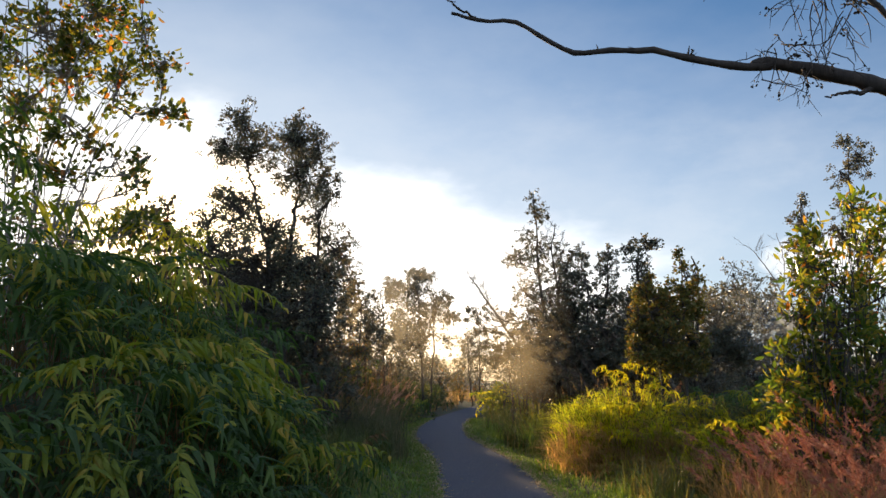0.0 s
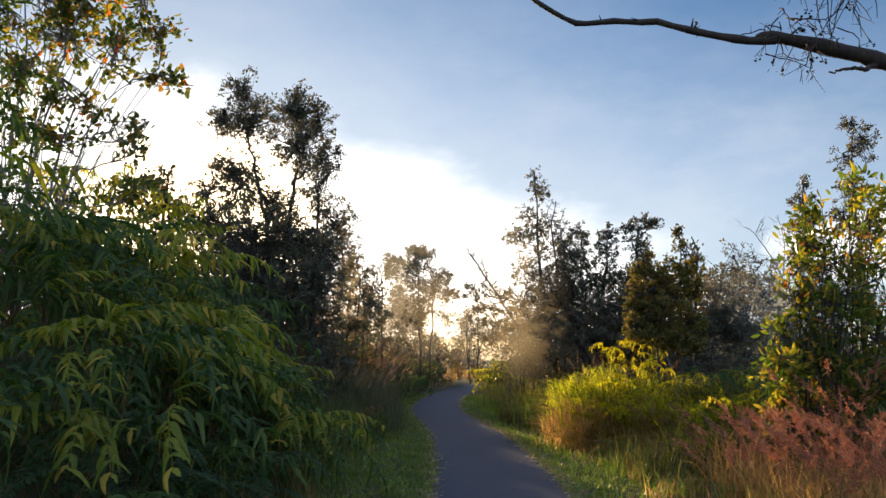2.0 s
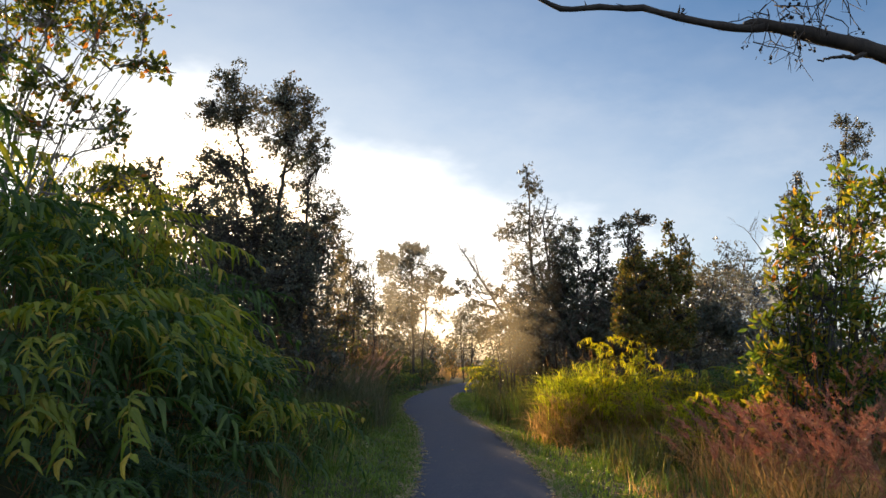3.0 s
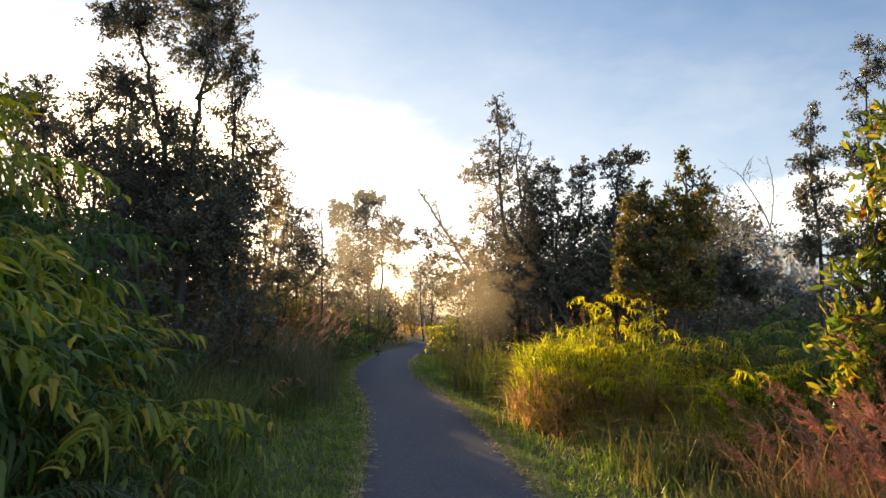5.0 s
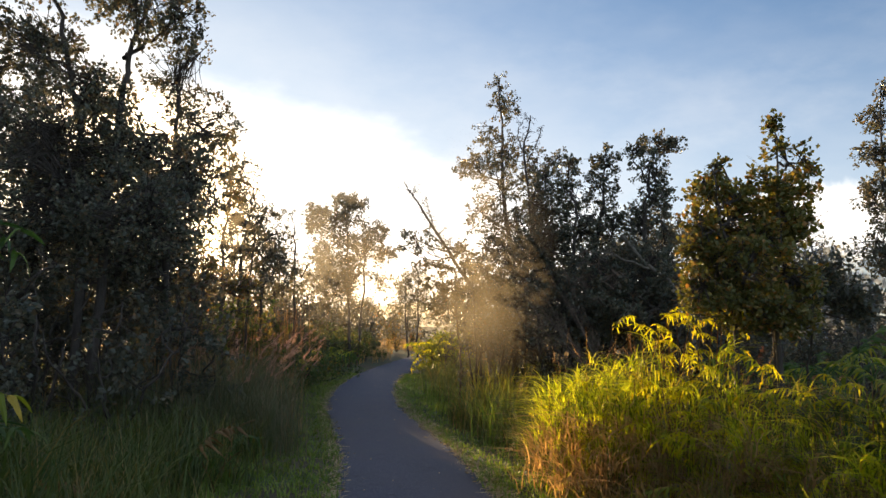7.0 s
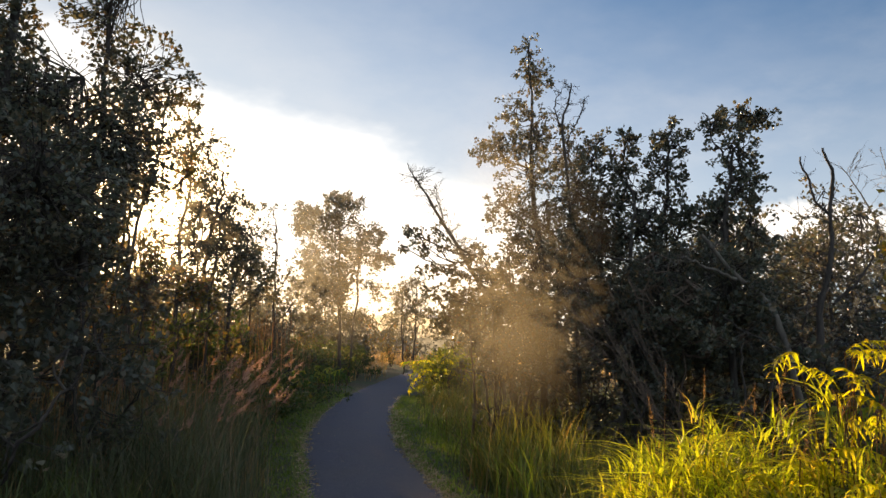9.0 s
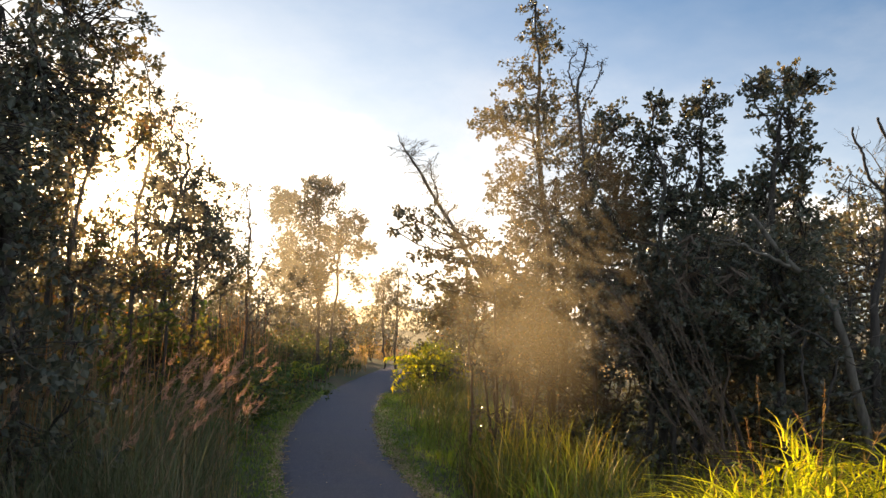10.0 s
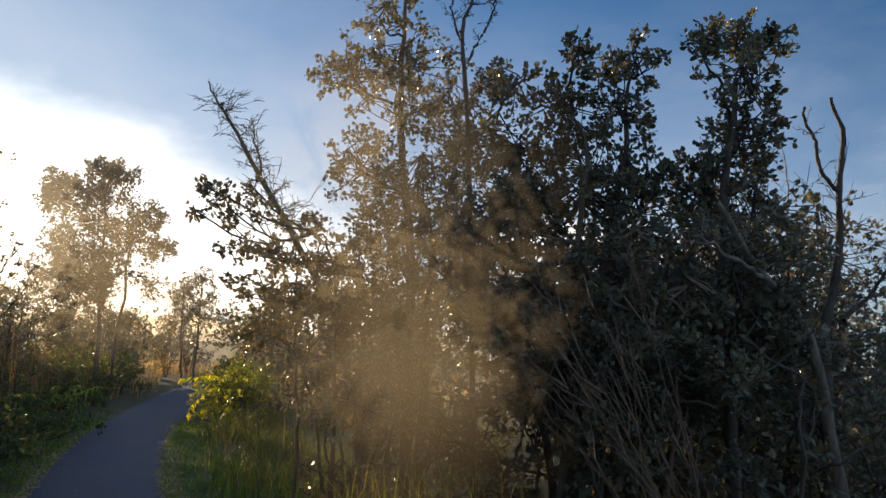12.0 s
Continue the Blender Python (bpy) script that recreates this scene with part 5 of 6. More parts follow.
# ---- grasses ----
def grass(name, label, places, per, height, width, mats, seed, lean=(0.2, 0.9), tuft=0.06, steps=4, category="grass"):
    rng = np.random.default_rng(seed)
    soup = Soup()
    n = len(places) * per
    who = np.repeat(np.arange(len(places)), per)
    at = places[who] + rng.normal(0, tuft, (n, 3)) * np.array([1, 1, 0])
    tall = rng.uniform(0.55, 1.15, len(places))[who] * rng.uniform(0.5, 1.1, n) * height
    blades(soup, at, rng.uniform(0, 2 * np.pi, n), tall, rng.uniform(*lean, n), rng.uniform(0.6, 1.3, n) * width, rng, steps=steps)
    return tagged(new(name, soup.mesh(name, mats)), label, category, kind="stuff")


R = np.random.default_rng(70)


def verge(side, n, y0, y1, reach):
    y = R.uniform(y0, y1, n)
    x = path_x(y) + side * (HALF + R.uniform(0, 1, n) ** 1.2 * reach - 0.015)
    return np.column_stack([x, y, ground_z(x, y)])


grass("verge_grass", "short green mown grass beside the path", np.concatenate([verge(-1, 5200, 3.5, 14, 1.35), verge(1, 4400, 3.5, 14, 1.2), verge(-1, 4000, 14, 30, 0.95), verge(1, 3600, 14, 30, 0.8)]), 2, 0.09, 0.014, GRASS_LAWN, 71, (0.2, 1.2), 0.03, 3)
grass("verge_straw", "dry straw litter along the asphalt edge", np.concatenate([verge(-1, 1500, 3.5, 26, 0.1), verge(1, 3000, 3.5, 26, 0.2)]), 3, 0.055, 0.012, STRAW, 72, (1.5, 4.0), 0.03, 3)
def ridge(x):
    """The line of the golden mound, which runs from the path edge back along the bank."""
    return 13.7 - 1.35 * (x - 1.9)


mound = spread(900, 2.05, 4.4, 9.8, 14.4, R, 0.5)
mound = mound[(np.abs(mound[:, 1] - ridge(mound[:, 0])) < 0.55) & (mound[:, 0] < 3.6) & (mound[:, 1] < ridge(mound[:, 0]) + 0.15)]
mound[:, 2] += 0.45 * step(0.6, 0.1, np.abs(mound[:, 1] - ridge(mound[:, 0])))
mound = mound[:150]
grass("golden_grass", "tall backlit yellow-green grass in a rounded mound", mound, 8, 0.62, 0.0095, GRASS_SUN_GOLD, 73, (0.1, 0.9), 0.1, 5)
grass("dark_grass_tufts", "dark green grass tufts within the golden mound", mound[::2] - np.array([0, 0.12, 0.25]), 3, 0.6, 0.011, GRASS_TALL, 87, (0.3, 1.2), 0.12, 4)
grass("dry_grass_tufts", "dead tan grass tangled within the golden mound", mound[1::2] - np.array([0.05, 0.25, 0.35]), 9, 0.5, 0.011, GRASS_DRY, 88, (0.5, 1.7), 0.12, 4)
skirt = spread(330, 1.75, 4.6, 9.2, 13.6, R, 0.45)
skirt = skirt[np.abs(skirt[:, 1] - ridge(skirt[:, 0]) + 0.85) < 0.6]
grass("golden_grass_skirt", "hanging tawny grass under the golden mound", skirt, 14, 0.42, 0.011, GRASS_DRY, 74, (0.5, 1.8), 0.12, 4)
grass("dim_grass", "tall dim green grass under the dark trees", np.concatenate([spread(300, -3.0, -0.55, 8.8, 12.6, R, 1.15), spread(120, -3.2, -0.4, 12.6, 14.8, R, 0.8), spread(70, -1.9, -0.6, 5.0, 9.6, R, 1.15)]), 14, 0.75, 0.015, GRASS_DIM, 75, (0.15, 0.9), 0.09, 4)
grass("short_dry_grass", "short tan dry grass on the near verge", spread(190, 2.0, 3.4, 5.5, 11.0, R, 0.8)[::2], 24, 0.27, 0.009, GRASS_DRY, 85, (0.4, 1.6), 0.12, 3)
grass("rough_grass", "unmown green grass at the back of the verge", np.concatenate([spread(240, -2.3, -0.3, 8.6, 14.6, R, 0.85), spread(90, 1.6, 3.0, 8.0, 12.0, R, 0.75), spread(200, 0.6, 2.7, 14.4, 21.0, R, 0.62)]), 14, 0.3, 0.011, GRASS_LAWN, 84, (0.3, 1.2), 0.09, 4)
grass("lit_grass_tufts", "yellow-green grass tufts catching the low sun", spread(70, 1.5, 2.5, 13.8, 18.5, R, 0.75), 12, 0.8, 0.01, GRASS_OLIVE, 89, (0.15, 0.8), 0.08, 5)
grass("upright_golden_grass", "upright golden blades beside the mound", spread(60, 2.9, 4.3, 9.8, 11.6, R, 0.8), 7, 0.65, 0.009, GRASS_SUN_GOLD, 102, (0.1, 0.5), 0.07, 5)
grass("tall_lit_grass", "tall olive and tawny grass rising through the steam", spread(75, 1.2, 2.8, 15.8, 18.6, R, 0.85), 14, 1.0, 0.01, GRASS_OLIVE, 103, (0.12, 0.55), 0.08, 5)
grass("roadside_grass", "bright green grass beside the bend of the path", spread(300, 0.5, 2.8, 14.2, 24.0, R, 0.62), 15, 0.42, 0.012, GRASS_LAWN, 86, (0.2, 0.9), 0.09, 4)
grass("tall_grass_plumes", "dense grey-green bunch grass with dry stalks", spread(230, -2.9, -0.7, 14.4, 18.6, R, 0.62), 40, 1.15, 0.008, GRASS_BUNCH, 76, (0.15, 0.75), 0.12, 5)
grass("dry_stalks", "thin brown dry stalks in the undergrowth", np.concatenate([spread(90, -3.5, -0.7, 9.6, 19, R, 0.3), spread(35, -1.5, -0.4, 5.5, 10.5, R, 1.0)]), 14, 0.75, 0.006, GRASS_DRY, 77, (0.1, 0.6), 0.08, 4)
grass("yellowish_grass", "tall yellowish grass below the dark trees", np.concatenate([spread(190, 1.3, 3.4, 15.0, 18.6, R, 0.5), spread(60, 1.3, 2.2, 13.4, 15.2, R, 0.65), spread(170, 0.7, 2.8, 18.4, 32, R, 0.7)]), 22, 0.75, 0.013, GRASS_TALL, 78, (0.2, 0.9), 0.09, 4)
grass("sunlit_grass", "sunlit yellow grass tufts below the trees", spread(34, 1.5, 2.6, 15.2, 17.0, R, 0.5), 18, 0.8, 0.011, GRASS_LAWN, 79, (0.15, 0.7), 0.08, 4)
grass("dry_grass", "tangled dry tan grass on the near bank", spread(190, 3.0, 6.0, 6.4, 9.2, R, 1.3), 24, 0.75, 0.008, GRASS_DRY, 80, (0.3, 1.3), 0.1, 4)
grass("green_grass", "green grass blades through the dry bank", np.concatenate([spread(140, 2.6, 6.5, 5.0, 11.0, R, 0.9), spread(110, 3.6, 5.6, 10.0, 12.0, R, 0.8), spread(60, 2.3, 3.4, 9.0, 11.2, R, 0.9)]), 16, 0.6, 0.014, GRASS_TALL, 81, (0.2, 1.0), 0.08, 4)
grass("forest_floor_grass", "sparse dim grass under the trees", np.concatenate([spread(420, -9, -1.6, 14, 34, R, 0.6), spread(420, 2.2, 12, 14, 34, R, 0.6)]), 16, 0.7, 0.011, GRASS_TALL, 82, (0.2, 1.0), 0.12, 3)
grass("far_tan_grass", "tall tan grass past the bend of the path", spread(700, -9, 12, 33, 60, R, 0.5), 9, 1.0, 0.02, GRASS_DRY, 101, (0.1, 0.7), 0.2, 3)


def tussocks(name, label, spots, mats, seed, tufts=46, per=26, length=0.26, width=0.0085, category="grass"):
    """Rounded mounds of grass: each tuft throws a fan of blades that arch out and hang."""
    rng = np.random.default_rng(seed)
    soup = Soup()
    for x, y, high, wide in spots:
        g = float(ground_z(x, y))
        d = unit(rng.normal(size=(tufts, 3)))
        d[:, 2] = np.abs(d[:, 2])
        swell = rng.uniform(0.72, 1.06, (tufts, 1))
        core = np.array([x, y, g]) + np.column_stack([d[:, :2] * wide, high * d[:, 2] ** 0.7]) * swell
        who = np.repeat(np.arange(tufts), per)
        n = len(who)
        face = np.arctan2(d[who, 1], d[who, 0]) + rng.normal(0, 0.8, n)
        size = length * rng.uniform(0.6, 1.25, tufts)[who] * rng.uniform(0.6, 1.2, n)
        blades(soup, core[who] + rng.normal(0, 0.03, (n, 3)), face, size, rng.uniform(0.5, 2.4, n), rng.uniform(0.6, 1.4, n) * width, rng, steps=5)
    return tagged(new(name, soup.mesh(name, mats)), label, category, kind="stuff")


MOUND = [(2.12, 13.2, 1.0, 0.3), (2.2, 12.85, 1.0, 0.34), (2.5, 12.75, 1.2, 0.36), (2.45, 12.4, 1.0, 0.34), (2.8, 12.45, 1.3, 0.36), (2.75, 12.0, 1.05, 0.36), (3.1, 11.95, 1.25, 0.36), (3.1, 11.5, 1.0, 0.36), (3.4, 11.35, 1.0, 0.34), (3.55, 10.95, 0.95, 0.32), (3.9, 10.8, 0.95, 0.3), (3.75, 10.3, 0.8, 0.3), (4.15, 10.4, 0.9, 0.28), (3.5, 10.5, 0.75, 0.32), (4.0, 9.9, 0.7, 0.32), (4.4, 9.8, 0.8, 0.32), (3.45, 9.9, 0.5, 0.3), (2.45, 13.3, 1.05, 0.28), (2.8, 13.25, 1.15, 0.28), (2.5, 13.75, 1.05, 0.28), (2.15, 13.9, 0.85, 0.26), (2.8, 14.0, 1.0, 0.26)]
tussocks("golden_tussocks", "rounded golden tussocks of arching backlit grass", MOUND, GRASS_SUN_GOLD, 96, 24, 13, 0.26, 0.0105)
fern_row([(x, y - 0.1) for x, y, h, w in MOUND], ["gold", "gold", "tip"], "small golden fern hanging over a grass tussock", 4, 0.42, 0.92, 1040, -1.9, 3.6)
tussocks("dry_tussocks", "brown dead grass hanging under golden tussocks", [(x - 0.08, y - 0.36, 0.6 * h, w) for x, y, h, w in MOUND], GRASS_DRY, 97, 15, 11, 0.3, 0.011)
tussocks("green_tussocks", "green grass tussocks in the shade of the shrub", [(3.75, 10.95, 0.9, 0.4), (4.1, 10.6, 0.9, 0.4), (3.8, 9.4, 0.5, 0.35), (4.6, 10.2, 0.9, 0.4)], GRASS_TALL, 99, 40, 20, 0.3, 0.012)


def plumes(name, label, places, height, mats, seed, head=0.24, lean=0.35, fuzz=110, hair=0.07, toward=None):
    """Seed heads: a thin stalk that ends in a feathery spray, broad at its foot and fine at its tip. toward: the way most of them lean."""
    rng = np.random.default_rng(seed)
    n = len(places)
    soup = Soup()
    a = rng.uniform(0, 2 * np.pi, n) if toward is None else toward + rng.normal(0, 0.6, n)
    out = np.stack([np.cos(a), np.sin(a), np.zeros(n)], 1) * (lean * rng.uniform(0.3, 1.3, n))[:, None]
    tall = height * rng.uniform(0.7, 1.15, n)
    u = np.linspace(0, 1, 7)
    line = places[:, None] + out[:, None] * (tall[:, None] * u**2.2)[..., None]
    line[..., 2] += tall[:, None] * (u - 0.2 * lean * u**4)
    tubes(soup, line, np.repeat(np.linspace(0.002, 0.001, 7)[None], n, 0), 3)
    way = unit(line[:, -1] - line[:, -2])
    m = n * fuzz
    who = np.repeat(np.arange(n), fuzz)
    knots = 9
    t = (rng.integers(0, knots, m) + rng.uniform(0, 0.35, m)) / knots
    long = head * rng.uniform(0.7, 1.25, n)[who]
    spin = unit(rng.normal(size=(n, knots, 3)))[who, (t * knots).astype(int)]
    at = line[who, -1] - way[who] * (long * (1 - t))[:, None] + rng.normal(0, 0.003, (m, 3))
    x = unit(way[who] * 1.0 + spin * 0.55 + rng.normal(0, 0.28, (m, 3)) - np.array([0, 0, 0.15]))
    y = unit(np.cross(x, rng.normal(size=(m, 3))))
    size = (hair * (1.15 - 0.85 * t) * rng.uniform(0.5, 1.1, m))[:, None, None]
    shape = np.array([(0, -0.015), (0.5, -0.05), (1, 0.0), (0.5, 0.05)])
    soup.add(at[:, None] + size * (shape[None, :, :1] * x[:, None] + shape[None, :, 1:] * y[:, None]), [(0, 1, 2, 3)])
    return tagged(new(name, soup.mesh(name, mats)), label, "grass", kind="stuff")


plumes("pink_plume_grass", "pinkish feathery seed heads above bunch grass", spread(95, -2.8, -0.75, 14.8, 18.2, R, 0.55), 1.35, PLUME_PINK, 90, 0.2, 0.4, 90, 0.06, 0.3)
red = spread(560, 2.4, 6.0, 5.8, 8.8, R, 0.65)
red = red[red[:, 0] > 2.55 + 0.6 * np.abs(red[:, 1] - 7.3)]
plumes("red_plume_grass", "rust-red feathery grass heads on the near bank", red[:330:2], 0.95, GRASS_RED, 91, 0.26, 0.45, 110, 0.075)
plumes("red_plume_bent", "rust-red grass heads bent over by the breeze", red[1:330:2], 0.95, GRASS_RED, 94, 0.26, 0.5, 110, 0.075, 2.6)
plumes("red_plume_tall", "rust-red grass heads leaning from the shrub", np.concatenate([spread(70, 3.7, 5.8, 7.4, 8.6, R, 0.9), spread(6, 3.2, 5.0, 12.6, 14.0, R, 0.9)]), 1.35, GRASS_RED, 92, 0.24, 0.4, 100, 0.07)
plumes("gold_plume_grass", "thin upright golden grass heads", mound[::2], 1.0, GRASS_DRY, 93, 0.16, 0.25, 40, 0.03)
grass("dry_reeds", "upright tan reed stems among thin trees", np.concatenate([spread(120, -4.4, -1.4, 18, 30, R, 0.6), spread(30, -3.0, -1.4, 15.5, 18, R, 0.6)]), 9, 1.9, 0.012, REED, 83, (0.02, 0.14), 0.12, 3, "reeds")


def fallen_leaves():
    """A few dry leaves blown to the edges of the asphalt."""
    rng = np.random.default_rng(98)
    soup = Soup()
    n = 260
    y = rng.uniform(3.5, 26, n)
    side = rng.choice([-1, 1], n)
    x = path_x(y) + side * (HALF - rng.uniform(0.0, 1.0, n) ** 2 * 0.55)
    z = -0.22 * step(8, 0, y) + 0.014 + 0.026 * np.clip((HALF - np.abs(x - path_x(y))) / HALF, 0, 1) + 0.003
    along = rng.normal(size=(n, 3)) * np.array([1, 1, 0.08])
    leaves(soup, np.column_stack([x, y, z]), along, 0.035, rng, LEAF_OVAL, 0.5)
    # a ragged seam of straw and dead leaf bits where the grass meets the asphalt
    n = 2600
    y = rng.uniform(3.0, 30, n)
    side = rng.choice([-1, 1, 1], n)
    drift = 0.05 * np.sin(2.1 * y) + 0.04 * np.sin(5.3 * y + 1)
    x = path_x(y) + side * (HALF + rng.normal(-0.01, 0.045, n) + drift * 0.5)
    z = -0.22 * step(8, 0, y) + 0.028
    along = rng.normal(size=(n, 3)) * np.array([1, 1, 0.15])
    leaves(soup, np.column_stack([x, y, z]), along, 0.05, rng, LEAF_BIT, 0.35)
    tagged(new("fallen_leaves", soup.mesh("fallen_leaves", STRAW)), "small dry leaves scattered on the asphalt", "leaves", kind="stuff")


fallen_leaves()


# ---- woods farther off ----
def wood_edge(spots, label, seed, high, mats=None, leaf=0.1, dens=60):
    rng = np.random.default_rng(seed)
    for k, (x, y) in enumerate(spots):
        g = float(ground_z(x, y))
        h = high * rng.uniform(0.7, 1.15)
        stems = [[(x + d, y + e, g - 0.1, 0.09), (x + d * 1.4, y + e, g + 0.45 * h, 0.06), (x + d * 2.2, y + e, g + 0.9 * h, 0.02)] for d, e in ((0, 0), (rng.normal(0, 0.4), 0.2))]
        clumps = [(x + rng.normal(0, 0.75), y + rng.normal(0, 0.4), g + h * q, rng.uniform(0.35, 0.7), rng.uniform(0.3, 0.5)) for q in np.linspace(0.28, 0.95, 9)]
        tree("ohia_tree", label, stems, clumps, leaf=1.1 * leaf, per=9, dens=0.9 * dens, seed=seed + k, mats=mats, bare=1.4, group="trees of the wood edge")


wood_edge([(-6.4, 20.2), (-6.0, 22.5), (-5.6, 18.6), (-7.4, 25.0), (-8.6, 29.5), (-10.0, 23.5)], "thin ohia tree in the backlit row", 200, 3.9, dens=40)
wood_edge([(4.2, 24.5), (6.6, 25.5), (3.4, 28.5), (5.6, 28.0), (8.2, 27.0), (3.8, 34.0), (9.0, 26.0), (10.5, 30.0), (13.0, 33.0), (12.0, 26.5)], "hazy ohia tree in the wood beyond", 230, 4.0, dens=45)
wood_edge([(-6.6, 17.4), (-7.4, 16.2), (-7.8, 18.5), (-8.8, 21.0), (-6.6, 13.6), (-9.6, 16.0)], "dark ohia tree at the back of the thicket", 260, 4.6, dens=60)
wood_edge([(-6.5, 44.0), (-1.2, 46.0), (4.6, 42.0), (7.5, 45.0), (-11.0, 40.0), (11.5, 44.0), (16.5, 40.0), (21.0, 46.0), (-15.0, 44.0), (4.4, 52.0), (-4.0, 54.0)], "distant low ohia tree", 290, 3.4, leaf=0.14, dens=34)


wood_edge([(-4.7, 16.9)], "dense dark ohia tree within the thicket", 275, 4.4, leaf=0.05, dens=115)
wood_edge([(-3.5, 20.2), (-4.1, 19.4), (-3.6, 22.4), (-4.6, 20.6)], "ohia tree tinted brown by the glare of the low sun", 285, 4.4, LEAF_OLIVE, 0.055, 75)


def undergrowth(spots, label, seed, high, mats, leaf=0.065, dens=85):
    """Low bushes that fill the foot of the wood."""
    rng = np.random.default_rng(seed)
    for k, (x, y) in enumerate(spots):
        g = float(ground_z(x, y))
        h = high * rng.uniform(0.8, 1.2)
        stems = [[(x, y, g - 0.1, 0.05), (x + d, y + e, g + 0.5 * h, 0.03), (x + 1.8 * d, y + 1.8 * e, g + 0.9 * h, 0.012)] for d, e in rng.normal(0, 0.22, (3, 2))]
        clumps = [(x + rng.normal(0, 0.35), y + rng.normal(0, 0.3), g + h * q, rng.uniform(0.3, 0.45), rng.uniform(0.22, 0.34)) for q in (0.2, 0.35, 0.5, 0.65, 0.8, 0.95)]
        tree("bush", label, stems, clumps, leaf=1.05 * leaf, per=12, dens=0.75 * dens, seed=seed + k, mats=mats, category="bush", group="bushes under the trees")


undergrowth([(3.6, 17.4), (3.3, 17.0), (3.9, 16.2), (4.6, 17.4), (5.4, 16.4), (2.9, 18.4), (3.7, 18.6), (4.7, 18.8), (6.1, 17.6), (6.9, 16.2), (2.3, 20.6), (2.0, 19.0), (3.0, 20.4), (6.0, 19.8), (6.9, 20.6), (5.2, 20.4), (7.8, 19.2), (7.6, 17.4)], "dark leafy bush at the foot of the trees", 330, 1.7, LEAF_OHIA)
undergrowth([(-2.1, 15.6), (-2.9, 15.4), (-3.7, 15.2), (-4.6, 15.0), (-5.5, 15.4), (-2.6, 16.8), (-3.5, 17.0), (-4.5, 16.8), (-2.4, 14.2), (-3.3, 14.2), (-4.2, 13.8), (-5.2, 13.6), (-5.5, 16.9), (-4.9, 17.7), (-3.9, 18.1), (-6.4, 16.6), (-3.2, 15.9)], "dark leafy bush at the foot of the trees", 360, 1.8, LEAF_OHIA)
undergrowth([(-2.3, 18.2), (-3.0, 19.4), (-2.2, 20.4), (-3.2, 21.2), (-2.3, 22.4), (-3.4, 23.2), (-4.6, 25.2), (-4.4, 22.0), (-5.4, 26.8)], "brown-green thicket bush beside the path", 440, 1.55, LEAF_HEDGE, 0.07, 70)
wood_edge([(6.4, 21.8), (7.3, 22.4), (8.1, 22.0)], "grey hazy ohia tree behind the dead snag", 680, 3.9, leaf=0.065, dens=55)
wood_edge([(9.0, 21.6), (10.8, 22.4), (12.6, 23.0)], "pale hazy ohia tree in the drifting steam", 670, 2.9, dens=45)
undergrowth([(8.6, 18.8), (9.7, 19.5), (10.8, 20.0), (8.0, 20.4), (11.8, 20.8), (12.8, 20.2), (9.2, 20.6)], "hazy bush at the back of the fern bank", 690, 1.8, LEAF_OHIA, 0.08, 60)
undergrowth([(-3.6, 10.7), (-4.4, 10.3), (-5.2, 9.9), (-4.0, 11.5), (-2.9, 11.4), (-4.9, 11.2), (-5.9, 10.4)], "dark bush at the back of the fern bank", 720, 1.5, LEAF_OHIA, 0.055, 110)
undergrowth([(4.3, 9.5), (4.9, 10.1)], "low dark green bush beside the grassy mound", 740, 0.65, LEAF_LIME, 0.05, 120)
RH = np.random.default_rng(480)


def hedge(y0, y1, gap, off, label, seed, high, mats, leaf, dens):
    spots = [(float(path_x(y)) + off + RH.normal(0, 0.18), float(y) + RH.normal(0, 0.15)) for y in np.arange(y0, y1, gap)]
    undergrowth(spots, label, seed, high, mats, leaf, dens)


undergrowth([(-2.6, 24.6), (-2.5, 26.2), (-3.6, 28.5), (-4.2, 30.5), (-3.8, 25.6), (-5.0, 29.0)], "low dim bush behind the path edge", 470, 1.2, LEAF_HEDGE, 0.07, 80)
hedge(19.0, 41, 1.05, -1.95, "dim green bush along the path edge", 500, 0.8, LEAF_HEDGE, 0.07, 70)
hedge(29.0, 43, 1.5, -3.2, "taller brown-green bush behind the path edge", 540, 1.2, LEAF_HEDGE, 0.08, 55)
hedge(28.5, 44, 1.05, 1.8, "yellow-green bush at the bend of the path", 570, 0.95, LEAF_LIME, 0.07, 65)
wood_edge([(-3.6, 36.5), (-5.6, 35.0), (-7.6, 33.0), (3.6, 38.0), (4.4, 46.0), (-2.6, 48.0), (1.2, 52.0)], "small hazy ohia tree past the bend", 610, 3.0, dens=45)
wood_edge([(5.0, 19.6), (6.3, 18.7), (5.7, 18.2), (4.7, 18.4), (7.2, 19.4)], "dim ohia tree behind the dead snag", 630, 3.1, leaf=0.06, dens=120)
wood_edge([(-3.6, 30.0), (-4.8, 32.0), (-3.0, 34.5), (-6.2, 30.0), (-5.2, 27.8), (-4.2, 38.0), (-1.4, 41.0), (-7.0, 37.0)], "low backlit ohia sapling above the hedge", 650, 2.4, dens=50)


undergrowth([(-9.0, 47.0), (-7.4, 49.0), (-5.6, 48.0), (-3.8, 50.0), (-2.2, 49.0), (-0.6, 51.0), (0.6, 49.0), (4.6, 50.0), (6.2, 49.0), (8.0, 51.0), (-10.8, 50.0), (-12.4, 48.0), (1.6, 55.0), (4.6, 55.5), (0.4, 56.0)], "low hazy bush past the end of the path", 700, 1.7, LEAF_OLIVE, 0.13, 26)


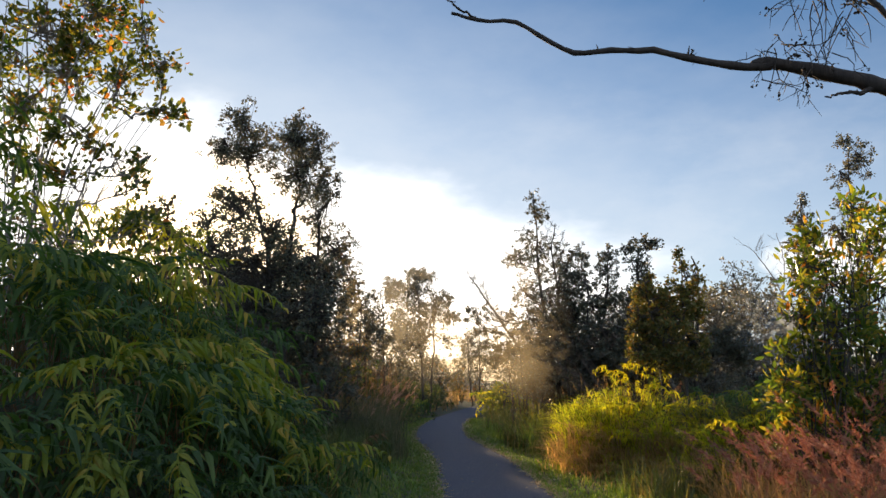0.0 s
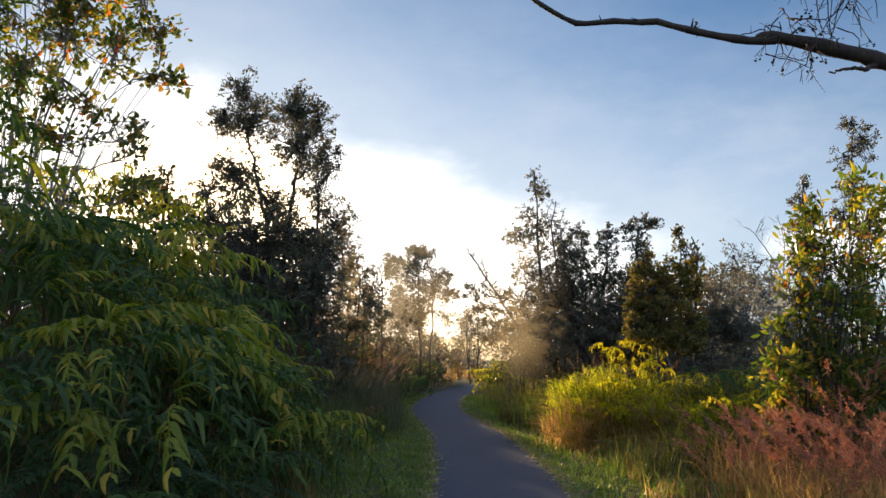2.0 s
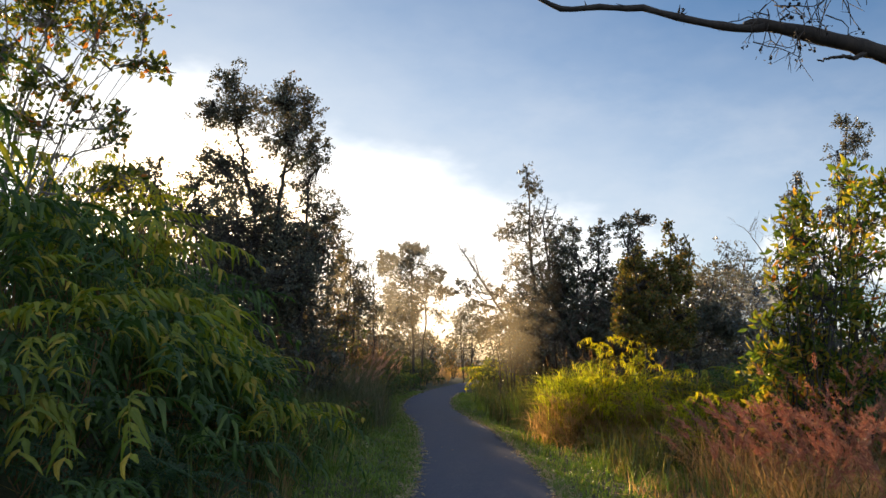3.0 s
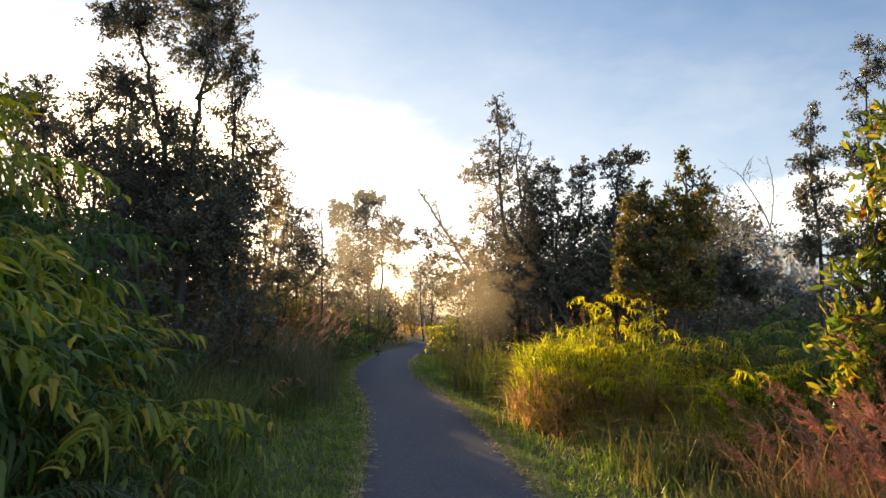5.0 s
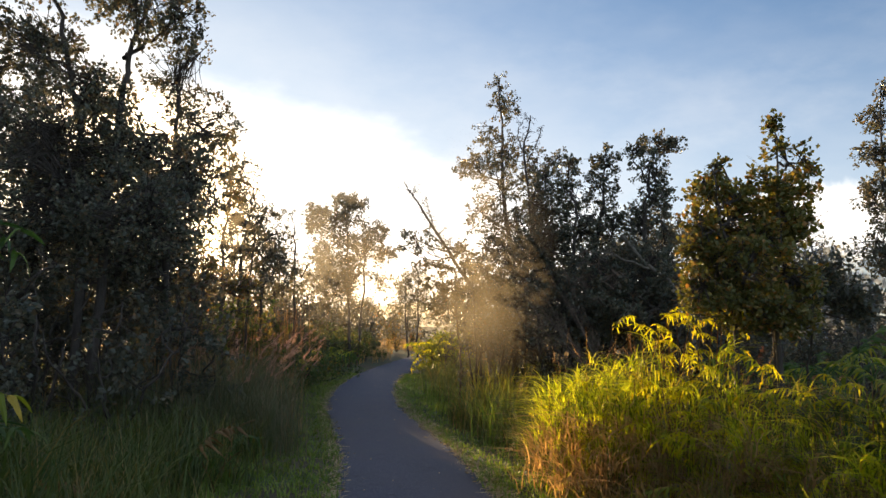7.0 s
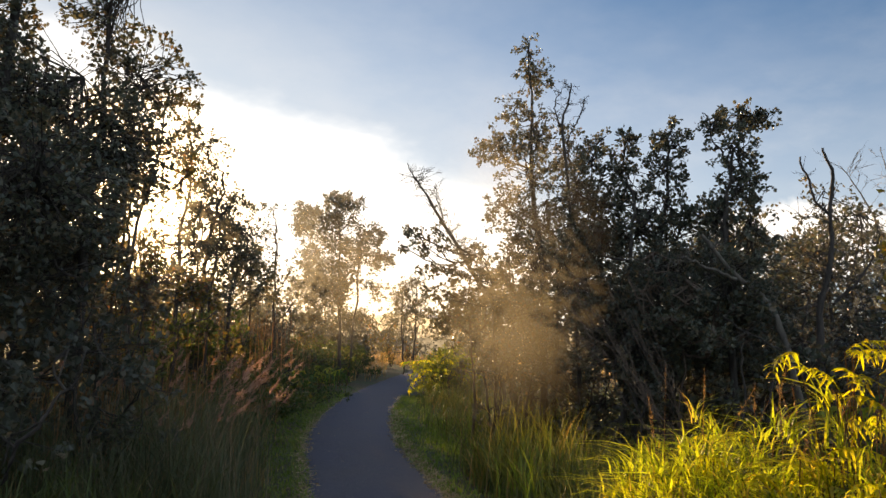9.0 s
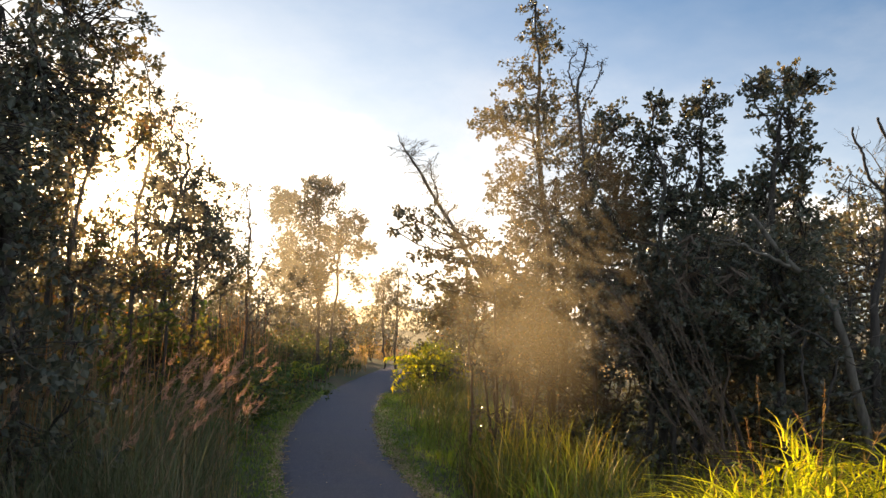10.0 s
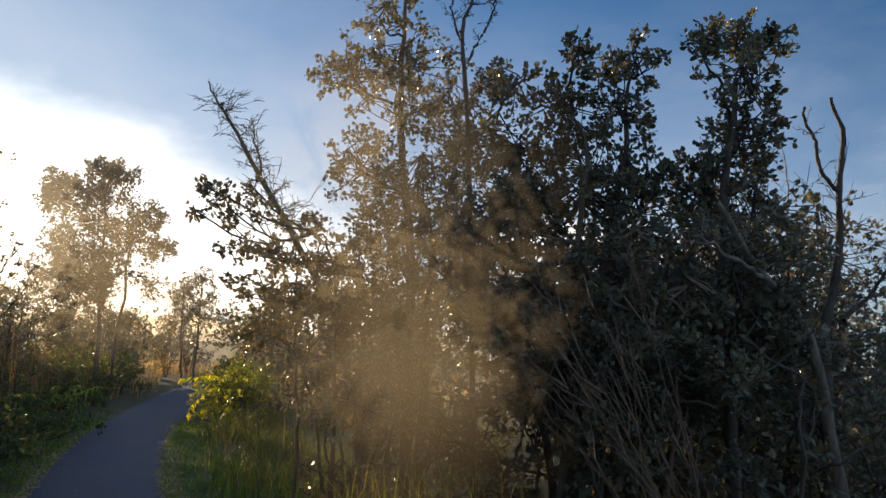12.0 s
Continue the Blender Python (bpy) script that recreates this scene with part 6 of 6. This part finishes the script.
def far_woods():
    """The edge of the wood behind everything: too far to tell tree from tree."""
    rng = np.random.default_rng(430)
    soup, wood = Soup(), Soup()
    for k in range(150):
        y = rng.uniform(56, 95)
        x = rng.uniform(-0.85, 0.85) * y
        if abs(x - 0.047 * y) < 1.7:
            continue
        h = rng.uniform(2.2, 4.2)
        n = 9
        mid = np.column_stack([x + rng.normal(0, 0.9, n), y + rng.normal(0, 0.6, n), h * rng.uniform(0.15, 1.0, n)])
        foot = np.array([[x, y, -0.1]]).repeat(n, 0)
        tubes(wood, np.stack([foot, foot * 0.4 + mid * 0.6, mid], 1), np.repeat(np.array([[0.05, 0.035, 0.015]]), n, 0), 3)
        m = n * 16
        who = np.repeat(np.arange(n), 16)
        at = mid[who] + rng.normal(0, 0.32, (m, 3))
        leaves(soup, at, rng.normal(size=(m, 3)), 0.2, rng, LEAF_BIT, 0.7)
    tagged(new("far_woods", soup.mesh("far_woods", LEAF_OHIA)), "low hazy ohia woods in the distance", "woods", kind="stuff")
    tagged(new("far_stems", wood.mesh("far_stems", BARK_PALE)), "grey stems of the distant woods", "woods", kind="stuff")


far_woods()


# ---- drifting steam and added haze, thin sheets hanging in the air ----
def mist(place, wide, high, thick, seed, turn=0.0, white=(0.92, 0.82, 0.64)):
    rng = np.random.default_rng(seed)
    root_mesh = bpy.data.meshes.new("mist")
    n, rings = 32, 8
    a = np.tile(np.linspace(0, 2 * np.pi, n, endpoint=False), rings)
    r = np.repeat(np.linspace(0.04, 1, rings), n)
    edge = 1 + 0.1 * np.sin(3 * a + seed) + 0.07 * np.sin(5 * a + 2 * seed)
    gx, gz = r * np.cos(a) * edge, r * np.sin(a) * edge
    gy = 0.12 * np.sin(2.2 * gx + seed) * np.cos(1.7 * gz + seed)
    faces = [(k * n + i, k * n + (i + 1) % n, (k + 1) * n + (i + 1) % n, (k + 1) * n + i) for k in range(rings - 1) for i in range(n)] + [tuple(range(n))]
    root_mesh.from_pydata(np.stack([gx, gy, gz], -1).tolist(), [], faces)
    root_mesh.polygons.foreach_set("use_smooth", np.full(len(faces), True))
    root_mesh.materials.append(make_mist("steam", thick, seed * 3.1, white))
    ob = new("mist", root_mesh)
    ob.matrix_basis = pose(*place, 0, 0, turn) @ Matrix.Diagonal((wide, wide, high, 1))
    return tagged(ob, "thin sheet of drifting steam and haze lit by the low sun", "mist", kind="stuff")


STEAM = (0.95, 0.86, 0.68)
mist((1.45, 15.8, 1.9), 1.0, 1.2, 0.06, 1, 12, STEAM)
mist((1.8, 16.3, 2.2), 1.1, 1.6, 0.07, 2, -8, STEAM)
mist((2.0, 18.6, 3.0), 1.4, 2.1, 0.11, 5, 6, STEAM)
mist((0.0, 22.4, 2.5), 2.2, 1.7, 0.08, 3, -5, STEAM)
# wide sheet that stands for the aerial haze over the far tree
mist((-0.9, 29.0, 3.6), 4.2, 3.0, 0.1, 4, 4, (0.9, 0.88, 0.82))
# sheet added to spread the sun's warm glare over the trees round it
mist((-2.3, 17.0, 2.7), 1.7, 1.7, 0.11, 8, 10, STEAM)
# added sheet of haze that pales the woods behind it
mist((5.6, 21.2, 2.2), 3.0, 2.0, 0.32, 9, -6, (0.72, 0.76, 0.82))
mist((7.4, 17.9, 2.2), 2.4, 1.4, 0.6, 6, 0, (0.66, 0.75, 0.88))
# huge added sheet: the aerial haze that pales the distant hill
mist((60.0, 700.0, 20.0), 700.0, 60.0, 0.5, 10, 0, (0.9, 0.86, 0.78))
